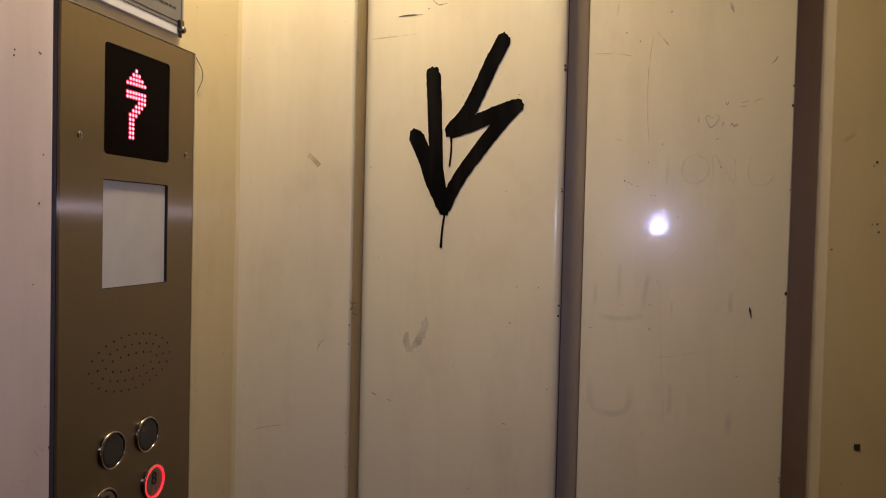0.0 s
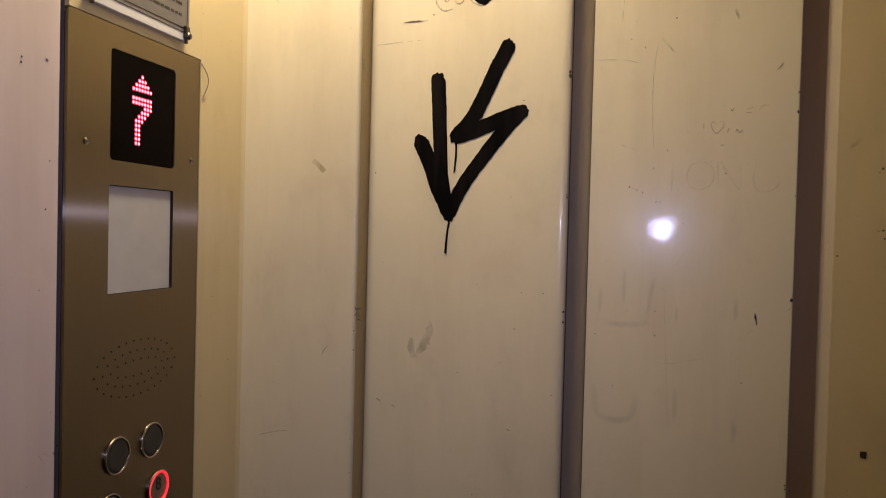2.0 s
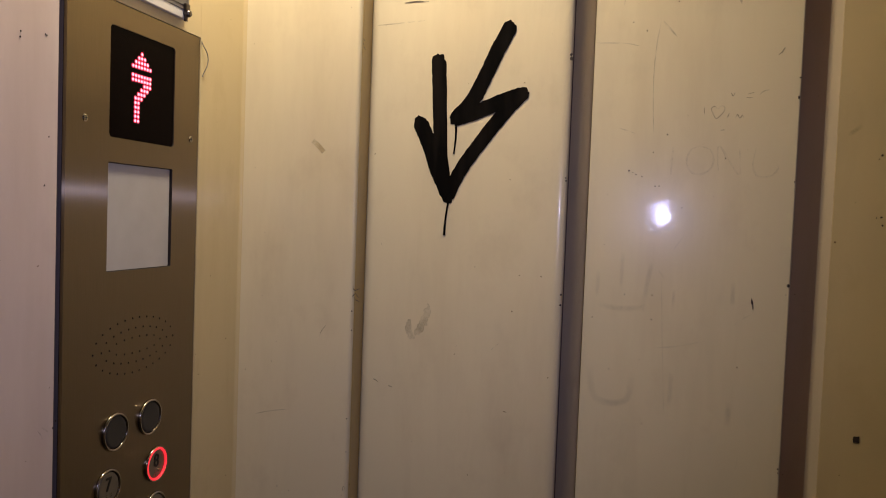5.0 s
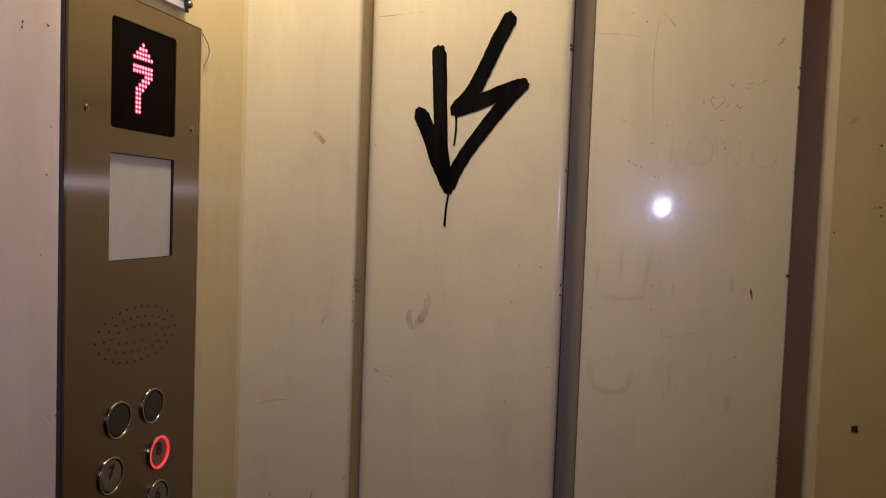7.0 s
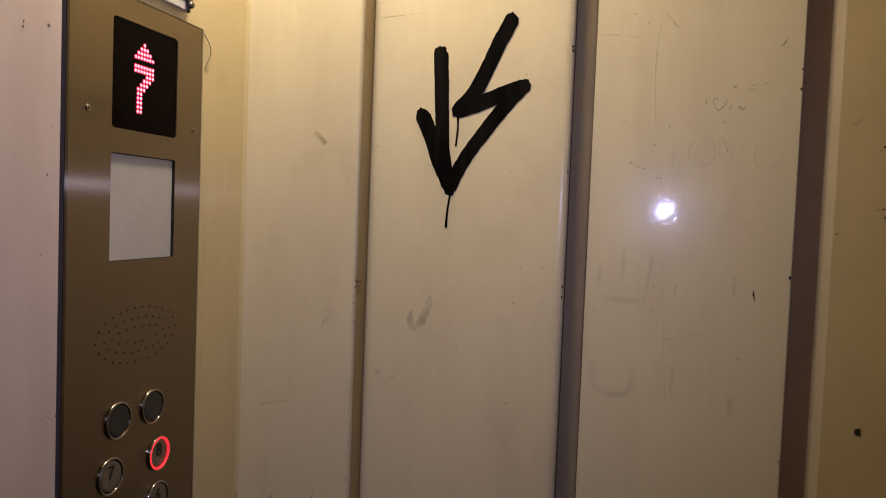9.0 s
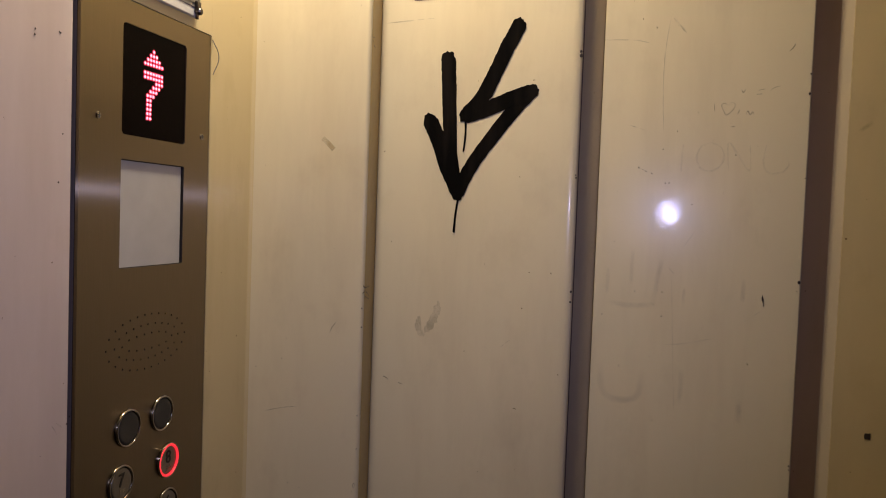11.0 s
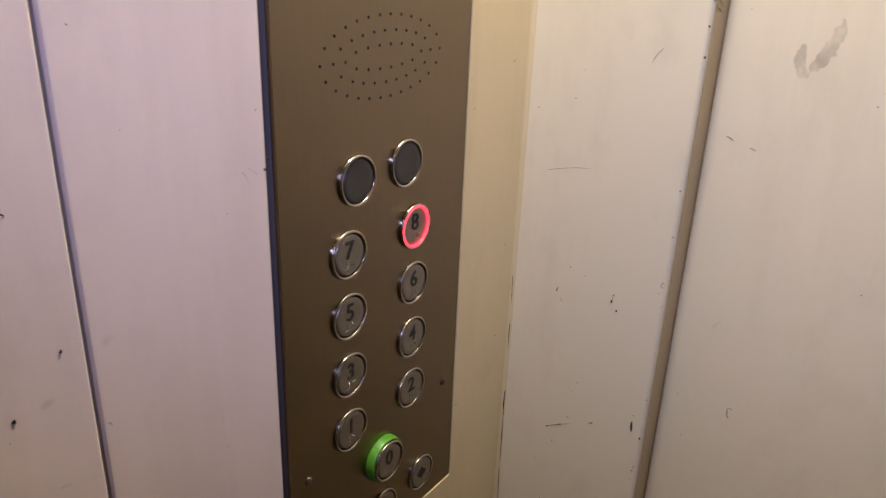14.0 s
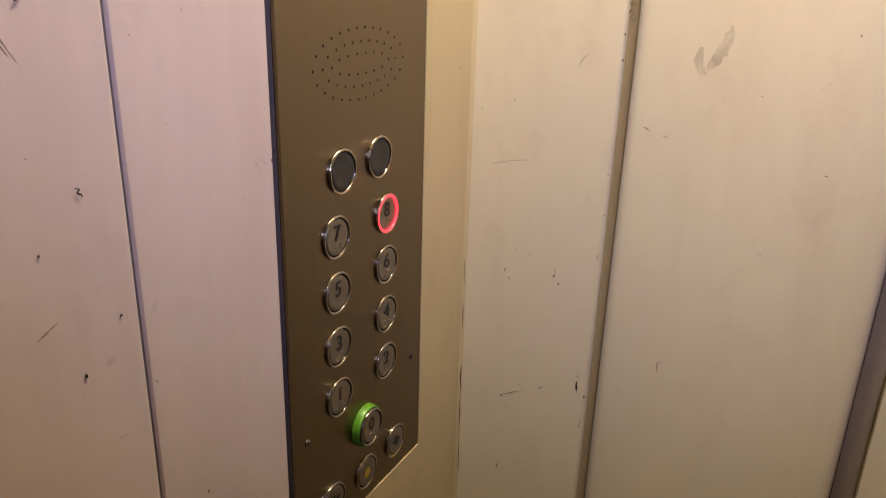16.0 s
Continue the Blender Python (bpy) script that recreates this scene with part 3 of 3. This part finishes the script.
def on_left(u, v, lift):
    return (XP + lift, u, v)


def smooth_line(pts, n):
    """Catmull-Rom through the points."""
    p = [np.array(q, float) for q in pts]
    p = [2 * p[0] - p[1]] + p + [2 * p[-1] - p[-2]]
    out = []
    for i in range(1, len(p) - 2):
        for k in range(n):
            t = k / n
            out.append(0.5 * (2 * p[i] + (p[i + 1] - p[i - 1]) * t + (2 * p[i - 1] - 5 * p[i] + 4 * p[i + 1] - p[i + 2]) * t * t + (3 * p[i] - p[i - 1] - 3 * p[i + 1] + p[i + 2]) * t**3))
    return out + [p[-2]]


def ribbon(bm, pts, w0, w1, place, lift, ragged=0.0, caps=True, n=10):
    """A painted stroke: a thin band along a smooth line, with round, ragged ends."""
    line = smooth_line(pts, n)
    m = len(line)
    sides = []
    for i, c in enumerate(line):
        d = line[min(i + 1, m - 1)] - line[max(i - 1, 0)]
        d = d / (np.linalg.norm(d) + 1e-9)
        nrm = np.array((-d[1], d[0]))
        h = (w0 + (w1 - w0) * i / (m - 1)) / 2
        if not caps:
            h *= max(0.12, math.sin(math.pi * (i + 0.3) / (m - 0.4)) ** 0.5)
        sides.append((c + nrm * (h + random.gauss(0, ragged)), c - nrm * (h + random.gauss(0, ragged)), d, h, c))
    if not caps:
        tops = [[bm.verts.new(place(*q, lift)) for q in (a, b)] for a, b, *_ in sides]
        for p, q in zip(tops, tops[1:]):
            bm.faces.new((p[0], q[0], q[1], p[1]))
        return
    loop = [a for a, *_ in sides]
    if caps:
        _, _, d, h, c = sides[-1]
        nrm = np.array((-d[1], d[0]))
        loop += [c + (nrm * math.cos(a) + d * math.sin(a)) * (h + random.gauss(0, ragged * 4)) for a in np.linspace(0.2, math.pi - 0.2, 12)]
    loop += [b for _, b, *_ in sides[::-1]]
    if caps:
        _, _, d, h, c = sides[0]
        nrm = np.array((-d[1], d[0]))
        loop += [c + (-nrm * math.cos(a) - d * math.sin(a)) * (h + random.gauss(0, ragged * 4)) for a in np.linspace(0.2, math.pi - 0.2, 12)]
    top = [bm.verts.new(place(p[0], p[1], lift)) for p in loop]
    low = [bm.verts.new(place(p[0], p[1], lift - 0.00025)) for p in loop]
    f = [bm.faces.new(top)]
    k = len(loop)
    f += [bm.faces.new((top[i], top[(i + 1) % k], low[(i + 1) % k], low[i])) for i in range(k)]
    bmesh.ops.triangulate(bm, faces=[f[0]])


random.seed(11)
bm = bmesh.new()
STROKES = [([(0.2269, 1.6779), (0.2289, 1.6406), (0.2305, 1.6059), (0.2339, 1.5631), (0.2419, 1.5273)], 0.0172, 0.0140),
           ([(0.2083, 1.6072), (0.2186, 1.5852), (0.2289, 1.5553), (0.2429, 1.5263)], 0.0182, 0.0150),
           ([(0.2429, 1.5263), (0.2560, 1.5548), (0.2766, 1.5852), (0.2997, 1.6156), (0.3217, 1.6410)], 0.0150, 0.0165),
           ([(0.3222, 1.6410), (0.3009, 1.6335), (0.2761, 1.6230), (0.2513, 1.6145)], 0.0165, 0.0175),
           ([(0.2513, 1.6164), (0.2664, 1.6331), (0.2785, 1.6557), (0.2927, 1.6872), (0.3063, 1.7138)], 0.0170, 0.0170)]
for k, (pts, w0, w1) in enumerate(STROKES):
    ribbon(bm, pts, w0, w1, on_second, 0.0003 + 0.00006 * k, 0.00025)
ribbon(bm, [(0.2438, 1.5213), (0.2413, 1.5034), (0.2399, 1.4826)], 0.0022, 0.0024, on_second, 0.0005, 0.0001)
ribbon(bm, [(0.2493, 1.6085), (0.2496, 1.5907), (0.2479, 1.5743)], 0.0020, 0.0018, on_second, 0.0005, 0.0001)
ribbon(bm, [(0.2719, 1.7680), (0.2768, 1.7644), (0.2808, 1.7678)], 0.0070, 0.0060, on_second, 0.0005, 0.0006)
part("graffiti", bm, BLACK, back, "black marker tag with ragged ends and drips")


def marks(name, rows, mat, parent, place, lift, label):
    bm = bmesh.new()
    for pts, w in rows:
        ribbon(bm, pts, w, w * 0.8, place, lift, w * 0.08, False, 6)
        lift += 0.00003
    part(name, bm, mat, parent, label)


def smears(name, rows, mat, parent, place, lift, label):
    """Rubbed dirt: wider bands whose cover fades to the border."""
    bm = bmesh.new()
    layer = bm.loops.layers.uv.new("UVMap")
    for pts, w in rows:
        line = smooth_line(pts, 8)
        m = len(line)
        grid = []
        for i, c in enumerate(line):
            d = line[min(i + 1, m - 1)] - line[max(i - 1, 0)]
            nrm = np.array((-d[1], d[0])) / (np.linalg.norm(d) + 1e-9)
            grid.append([(bm.verts.new(place(*(c + nrm * w * k), lift)), (0.5 + k / 2, i / (m - 1))) for k in (-1, -0.5, 0, 0.5, 1)])
        for a, b in zip(grid, grid[1:]):
            for k in range(4):
                quad = (a[k], a[k + 1], b[k + 1], b[k])
                f = bm.faces.new([q[0] for q in quad])
                for loop, q in zip(f.loops, quad):
                    loop[layer].uv = q[1]
        lift += 0.00003
    part(name, bm, mat, parent, label)


def spots(name, rows, parent, place, lift, label, mat):
    bm = bmesh.new()
    for u, v, r in rows:
        r *= 0.76
        ring = [(u + r * math.cos(a) * random.uniform(0.6, 1.0), v + r * math.sin(a) * random.uniform(0.75, 1.25)) for a in np.linspace(0, 2 * math.pi, 9)[:-1]]
        top = [bm.verts.new(place(p, q, lift)) for p, q in ring]
        low = [bm.verts.new(place(p, q, lift - 0.0003)) for p, q in ring]
        bm.faces.new(top)
        for i in range(8):
            bm.faces.new((top[i], top[(i + 1) % 8], low[(i + 1) % 8], low[i]))
    part(name, bm, mat, parent, label)


marks("pen_mark", [([(0.1842, 1.7451), (0.1991, 1.7462), (0.2124, 1.7461)], 0.0016)],
      SCRATCH, back, on_second, 0.0004, "thin dark pen line")
marks("scratch", [([(0.1528, 1.7204), (0.1785, 1.7224), (0.2082, 1.7244)], 0.0014)],
      FAINT, back, on_second, 0.0003, "faint old scratches")
marks("pen_mark", [([(0.2206, 1.7738), (0.2235, 1.7638), (0.2313, 1.7567), (0.2422, 1.7585)], 0.0018), ([(0.2414, 1.7725), (0.2452, 1.7654), (0.2511, 1.7643), (0.2571, 1.7712)], 0.0020),
                   ([(0.2295, 1.7717), (0.2344, 1.7666), (0.2384, 1.7705)], 0.0016), ([(0.2601, 1.7731), (0.2640, 1.7651), (0.2699, 1.7620), (0.2768, 1.7599)], 0.0016)],
      PENCIL, back, on_second, 0.0003, "half-wiped grey scribble")
marks("scuff", [([(0.2026, 1.3830), (0.2015, 1.3721), (0.2049, 1.3631), (0.2098, 1.3615)], 0.0085), ([(0.2093, 1.3640), (0.2169, 1.3748), (0.2220, 1.3886), (0.2256, 1.4015)], 0.0098)],
      SCUFF, back, on_second, 0.0003, "tan scuff of two smeared prints")

marks("pencil_mark", [([(0.5935, 1.6914), (0.5912, 1.6871), (0.5876, 1.6835)], 0.0015), ([(0.5598, 1.6433), (0.5661, 1.6449)], 0.0010), ([(0.5583, 1.6392), (0.5647, 1.6395)], 0.0009),
       ([(0.5710, 1.6421), (0.5746, 1.6458), (0.5809, 1.6477)], 0.0012), ([(0.5301, 1.6266), (0.5271, 1.6300), (0.5239, 1.6280), (0.5253, 1.6232), (0.5294, 1.6174), (0.5360, 1.6238), (0.5372, 1.6289), (0.5339, 1.6307), (0.5301, 1.6266)], 0.0009), ([(0.5167, 1.6288), (0.5169, 1.6219)], 0.0009),
       ([(0.5404, 1.6187), (0.5422, 1.6231)], 0.0010), ([(0.5485, 1.6183), (0.5503, 1.6217), (0.5526, 1.6179), (0.5551, 1.6209), (0.5562, 1.6179)], 0.0010), ([(0.5337, 1.6050), (0.5382, 1.6054)], 0.0010),
       ([(0.5428, 1.6445), (0.5448, 1.6411), (0.5467, 1.6445)], 0.0009)],
      PENCIL, back, on_third, 0.0004, "pencilled heart and scrawl")

marks("scratch", [([(0.4690, 1.7254), (0.4649, 1.6960), (0.4632, 1.6613), (0.4644, 1.6230), (0.4666, 1.5951)], 0.0010), ([(0.4708, 1.7208), (0.4846, 1.7051)], 0.0024), ([(0.3997, 1.6990), (0.4309, 1.6981), (0.4463, 1.6952)], 0.0011),
       ([(0.5452, 1.7486), (0.5491, 1.7369)], 0.0035), ([(0.4306, 1.7635), (0.4289, 1.7391)], 0.0012), ([(0.4302, 1.6063), (0.4492, 1.6000)], 0.0012)],
      FAINT, back, on_third, 0.0003, "faint old scratches")

marks("scratch", [([(0.4816, 1.4413), (0.4837, 1.4061), (0.4867, 1.3533), (0.4905, 1.2970)], 0.0012), ([(0.4788, 1.3683), (0.5023, 1.3720), (0.5286, 1.3793)], 0.0016), ([(0.5574, 1.3988), (0.5656, 1.4051), (0.5732, 1.4107)], 0.0020),
       ([(0.5672, 1.2439), (0.5679, 1.2551)], 0.0010), ([(0.4924, 1.4761), (0.5026, 1.4919)], 0.0012), ([(0.4783, 1.4524), (0.4839, 1.4456)], 0.0016)],
      WIPED, back, on_third, 0.00035, "faint old scratches")

marks("finger_mark", [([(0.5147, 1.5882), (0.5056, 1.5840), (0.5013, 1.5726), (0.5057, 1.5612), (0.5163, 1.5579), (0.5259, 1.5642), (0.5288, 1.5745), (0.5246, 1.5841), (0.5147, 1.5882)], 0.0024), ([(0.5339, 1.5588), (0.5329, 1.5883), (0.5444, 1.5729), (0.5552, 1.5590), (0.5543, 1.5866)], 0.0024), ([(0.5702, 1.5867), (0.5683, 1.5680), (0.5737, 1.5572), (0.5863, 1.5580), (0.5930, 1.5655), (0.5905, 1.5732)], 0.0023),
       ([(0.4866, 1.5864), (0.4859, 1.5569)], 0.0024)],
      WIPED, back, on_third, 0.0002, "half-wiped finger writing")

marks("pen_mark", [([(0.5742, 1.4283), (0.5750, 1.4228), (0.5762, 1.4157)], 0.0020)],
      SCRATCH, back, on_third, 0.0004, "short black pen stroke")

smears("smudge", [([(0.4136, 1.4123), (0.4398, 1.4090), (0.4690, 1.4124)], 0.0037), ([(0.4142, 1.4508), (0.4137, 1.4202)], 0.0025), ([(0.4708, 1.4620), (0.4671, 1.4406), (0.4633, 1.4085)], 0.0032),
       ([(0.4095, 1.3479), (0.4140, 1.3120), (0.4325, 1.3035), (0.4514, 1.3108), (0.4550, 1.3404)], 0.0045), ([(0.5553, 1.4446), (0.5548, 1.4187)], 0.0028), ([(0.4954, 1.4331), (0.4944, 1.4084)], 0.0020),
       ([(0.4397, 1.4714), (0.4391, 1.4322)], 0.0025), ([(0.4965, 1.3434), (0.4960, 1.3045)], 0.0032), ([(0.5568, 1.3166), (0.5561, 1.2888)], 0.0040)],
      SMUDGE, back, on_third, 0.0002, "grey rubbed smudge")

spots("paint_chip", [(0.4858, 1.7416, 0.0011), (0.4394, 1.7205, 0.0010), (0.4540, 1.7110, 0.0010),
       (0.4418, 1.5602, 0.0013), (0.4460, 1.5582, 0.0008), (0.4495, 1.5564, 0.0010),
       (0.4557, 1.5541, 0.0010), (0.4664, 1.5804, 0.0009), (0.4802, 1.5999, 0.0010),
       (0.4702, 1.5441, 0.0009), (0.4742, 1.5442, 0.0009), (0.5405, 1.5753, 0.0011),
       (0.6098, 1.6599, 0.0014), (0.6094, 1.6396, 0.0020), (0.6096, 1.5523, 0.0010),
       (0.4728, 1.3991, 0.0011), (0.4432, 1.4249, 0.0008), (0.6092, 1.4436, 0.0025),
       (0.6090, 1.2490, 0.0012), (0.6091, 1.2449, 0.0011)],
      back, on_third, 0.0004, "small dark paint chips", CHIP)

spots("paint_chip", [(0.6932, 1.5819, 0.0016), (0.6904, 1.5779, 0.0009), (0.6957, 1.5185, 0.0015),
       (0.6972, 1.5102, 0.0015), (0.6910, 1.5177, 0.0009), (0.6849, 1.2863, 0.0054)],
      back, on_fourth, 0.0004, "dark paint chips", CHIP)

smears("smudge", [([(0.6597, 1.6021), (0.6662, 1.6067), (0.6733, 1.6127)], 0.0027)],
      SMUDGE, back, on_fourth, 0.0003, "grey rubbed smudge")

spots("paint_chip", [(0.3750, 1.6845, 0.0024), (0.3752, 1.6800, 0.0030), (0.3752, 1.5471, 0.0015),
       (0.3748, 1.5499, 0.0012), (0.3750, 1.4211, 0.0018), (0.3748, 1.4098, 0.0020)],
      back, on_second, -0.0012, "small dark paint chips", CHIP)

marks("scratch", [([(0.1607, 1.3092), (0.1637, 1.3082), (0.1668, 1.3062)], 0.0013), ([(0.1795, 1.3032), (0.1823, 1.3023), (0.1849, 1.3016)], 0.0016), ([(0.2032, 1.0775), (0.2031, 1.0726), (0.2046, 1.0676)], 0.0018),
       ([(0.2035, 1.0776), (0.2074, 1.0767)], 0.0009)],
      PENCIL, back, on_second, 0.0003, "small dark scuffs")

marks("scratch", [([(0.1782, 1.1480), (0.1819, 1.1537)], 0.0014), ([(0.2992, 1.3541), (0.3089, 1.3628)], 0.0012)],
      FAINT, back, on_second, 0.0003, "faint old scratches")

spots("paint_chip", [(0.0579, 1.1803, 0.0007), (0.0727, 1.1765, 0.0006), (0.0470, 1.1548, 0.0010),
       (0.0476, 1.1568, 0.0009), (0.0514, 1.1481, 0.0007), (0.0530, 1.1464, 0.0007),
       (0.1003, 1.1659, 0.0009), (0.0991, 1.1596, 0.0014), (0.1044, 1.1522, 0.0014),
       (0.1427, 1.1247, 0.0006), (0.1425, 1.0773, 0.0008), (0.0516, 1.0109, 0.0012),
       (0.0643, 1.0185, 0.0008), (0.1333, 1.0575, 0.0008), (0.1417, 1.0367, 0.0014),
       (0.1403, 1.0053, 0.0010), (0.1395, 1.0008, 0.0010), (0.0585, 0.9970, 0.0008),
       (0.1436, 1.3917, 0.0013), (0.1440, 1.3701, 0.0013), (0.1420, 1.2683, 0.0009),
       (0.1422, 1.2298, 0.0008)],
      back, on_first, 0.0003, "small dark paint chips", CHIP)

marks("pen_mark", [([(0.1328, 1.0515), (0.1328, 1.0461), (0.1335, 1.0405)], 0.0023), ([(0.0526, 0.9243), (0.0521, 0.9213), (0.0516, 0.9177)], 0.0026), ([(0.0513, 1.0107), (0.0636, 1.0178), (0.0765, 1.0242)], 0.0007)],
      SCRATCH, back, on_first, 0.0003, "short black pen strokes")

marks("scratch", [([(0.0924, 1.0308), (0.0971, 1.0348)], 0.0019), ([(0.1404, 1.1844), (0.1391, 1.1867), (0.1406, 1.1897), (0.1418, 1.1875), (0.1404, 1.1844)], 0.0009), ([(0.0997, 1.1602), (0.1003, 1.1659)], 0.0009),
       ([(0.1131, 1.3735), (0.1083, 1.3677), (0.1056, 1.3607)], 0.0009), ([(0.0270, 1.2629), (0.0473, 1.2685), (0.0670, 1.2719)], 0.0007)],
      PENCIL, back, on_first, 0.0003, "faint old scratches")

marks("crack", [([(0.0019, 1.1573), (0.0029, 1.1275)], 0.0006), ([(0.0028, 1.1081), (0.0032, 1.0804)], 0.0008), ([(0.0038, 1.0331), (0.0032, 1.0180), (0.0038, 1.0031)], 0.0015),
       ([(0.0037, 0.9987), (0.0040, 0.9699), (0.0040, 0.9448)], 0.0009), ([(0.0040, 0.9379), (0.0056, 0.8959)], 0.0008)],
      CHIP, back, on_first, 0.0012, "hairline crack in the corner bead")

smears("smudge", [([(0.0903, 1.5837), (0.0972, 1.5781), (0.1041, 1.5711)], 0.0028)],
      TAN, back, on_first, 0.0003, "tan rubbed smudge")

marks("scratch", [([(-0.4746, 1.4472), (-0.4840, 1.4415), (-0.4929, 1.4343), (-0.5026, 1.4270), (-0.5142, 1.4163), (-0.5237, 1.4055), (-0.5284, 1.3988)], 0.0017), ([(-0.5078, 1.4101), (-0.5039, 1.4025), (-0.4988, 1.3939)], 0.0010), ([(-0.5072, 1.4051), (-0.5029, 1.3976)], 0.0010),
       ([(-0.5488, 1.4387), (-0.5512, 1.4286)], 0.0009), ([(-0.5520, 1.4216), (-0.5554, 1.4061)], 0.0009), ([(-0.5350, 1.4517), (-0.5295, 1.4464)], 0.0011),
       ([(-0.5121, 1.2675), (-0.5003, 1.2731)], 0.0011)],
      PENCIL, left, on_left, 0.0003, "long grey scratches")

marks("scratch", [([(-0.5468, 1.4266), (-0.5453, 1.4245), (-0.5433, 1.4218)], 0.0019), ([(-0.5598, 1.4199), (-0.5584, 1.4181)], 0.0015), ([(-0.5661, 1.4175), (-0.5646, 1.4151)], 0.0015),
       ([(-0.5581, 1.3909), (-0.5591, 1.3829), (-0.5608, 1.3744)], 0.0015), ([(-0.5616, 1.3702), (-0.5625, 1.3628)], 0.0019), ([(-0.5510, 1.3742), (-0.5449, 1.3738), (-0.5363, 1.3745)], 0.0015),
       ([(-0.5263, 1.3721), (-0.5235, 1.3723)], 0.0015), ([(-0.4816, 1.3357), (-0.4788, 1.3344), (-0.4802, 1.3330), (-0.4777, 1.3314), (-0.4787, 1.3299)], 0.0010), ([(-0.4971, 1.4207), (-0.4951, 1.4224), (-0.4931, 1.4241)], 0.0028)],
      SCRATCH, left, on_left, 0.0004, "short dark scratches")

marks("scratch", [([(-0.5218, 1.4417), (-0.5212, 1.4384)], 0.0016), ([(-0.5148, 1.4298), (-0.5118, 1.4326)], 0.0023), ([(-0.5101, 1.4392), (-0.5082, 1.4409)], 0.0013),
       ([(-0.5059, 1.4336), (-0.5036, 1.4353)], 0.0020), ([(-0.4881, 1.4375), (-0.4857, 1.4351)], 0.0016), ([(-0.5834, 1.2831), (-0.5866, 1.2716)], 0.0010),
       ([(-0.5668, 1.4903), (-0.5646, 1.4834)], 0.0017), ([(-0.5512, 1.4924), (-0.5496, 1.4873)], 0.0017), ([(-0.5465, 1.4857), (-0.5452, 1.4805), (-0.5446, 1.4751)], 0.0018),
       ([(-0.5451, 1.4727), (-0.5453, 1.4667)], 0.0009), ([(-0.5463, 1.4576), (-0.5473, 1.4491)], 0.0009)],
      SCRATCH, left, on_left, 0.00045, "short dark scratches")

marks("scratch", [([(-0.5129, 1.5122), (-0.5172, 1.4988), (-0.5211, 1.4861), (-0.5233, 1.4750)], 0.0013), ([(-0.5411, 1.5026), (-0.5430, 1.4871)], 0.0008), ([(-0.3546, 1.3227), (-0.3518, 1.3196), (-0.3488, 1.3144)], 0.0011),
       ([(-0.4762, 1.1925), (-0.4723, 1.1921), (-0.4686, 1.1906)], 0.0013), ([(-0.4675, 1.1903), (-0.4526, 1.1859)], 0.0006), ([(-0.4476, 1.2147), (-0.4456, 1.2119)], 0.0013),
       ([(-0.3500, 1.3240), (-0.3434, 1.3189)], 0.0015)],
      FAINT, left, on_left, 0.00035, "long grey scratches")

spots("paint_chip", [(-0.5514, 1.4244, 0.0031), (-0.5493, 1.4254, 0.0019), (-0.5431, 1.3815, 0.0008),
       (-0.5127, 1.3752, 0.0010), (-0.5550, 1.4090, 0.0009), (-0.5669, 1.3417, 0.0012),
       (-0.5044, 1.3084, 0.0009), (-0.4643, 1.2624, 0.0010), (-0.4895, 1.2384, 0.0010),
       (-0.4679, 1.1436, 0.0013), (-0.5363, 1.4295, 0.0009), (-0.5459, 1.4840, 0.0031),
       (-0.5130, 1.4648, 0.0014), (-0.5101, 1.4675, 0.0019), (-0.5078, 1.4666, 0.0014),
       (-0.5084, 1.4691, 0.0014), (-0.5049, 1.4800, 0.0019), (-0.4936, 1.4658, 0.0015),
       (-0.5220, 1.4406, 0.0014), (-0.4884, 1.4881, 0.0015)],
      left, on_left, 0.0004, "small dark paint chips", CHIP)

spots("paint_chip", [(-0.3515, 1.6318, 0.0009), (-0.3502, 1.6314, 0.0010), (-0.3761, 1.6283, 0.0010),
       (-0.3766, 1.6240, 0.0010), (-0.3505, 1.5154, 0.0011), (-0.3465, 1.5536, 0.0009),
       (-0.3349, 1.3257, 0.0011), (-0.3379, 1.3204, 0.0011), (-0.4648, 1.2618, 0.0007),
       (-0.4897, 1.2380, 0.0015)],
      left, on_left, 0.0004, "small dark paint chips", CHIP)

smears("smudge", [([(-0.4746, 1.2419), (-0.4734, 1.2370)], 0.0042), ([(-0.4434, 1.2608), (-0.4407, 1.2553)], 0.0038), ([(-0.5039, 1.4316), (-0.5117, 1.4233), (-0.5227, 1.4153)], 0.0073),
       ([(-0.5704, 1.2777), (-0.5545, 1.2478)], 0.0081)],
      SMUDGE, left, on_left, 0.0002, "grey rubbed smudge")


def on_side(u, v, lift):
    return (0.1452 + lift, u, v)


marks("pen_mark", [([(-0.0501, 1.4221), (-0.0499, 1.4180), (-0.0421, 1.4149), (-0.0398, 1.4194)], 0.0013), ([(-0.0395, 1.4152), (-0.0283, 1.4160)], 0.0010), ([(-0.0526, 1.4089), (-0.0419, 1.4122)], 0.0015),
       ([(-0.0427, 1.4117), (-0.0293, 1.4047)], 0.0010), ([(-0.0459, 1.4082), (-0.0429, 1.4020)], 0.0010), ([(-0.0423, 1.4049), (-0.0281, 1.4004)], 0.0010),
       ([(-0.0459, 1.6981), (-0.0377, 1.6979)], 0.0012), ([(-0.0457, 1.6947), (-0.0394, 1.6920)], 0.0014), ([(-0.0413, 1.6908), (-0.0349, 1.6874)], 0.0012)],
      CHIP, back, on_side, 0.0004, "small black pen scrawl")
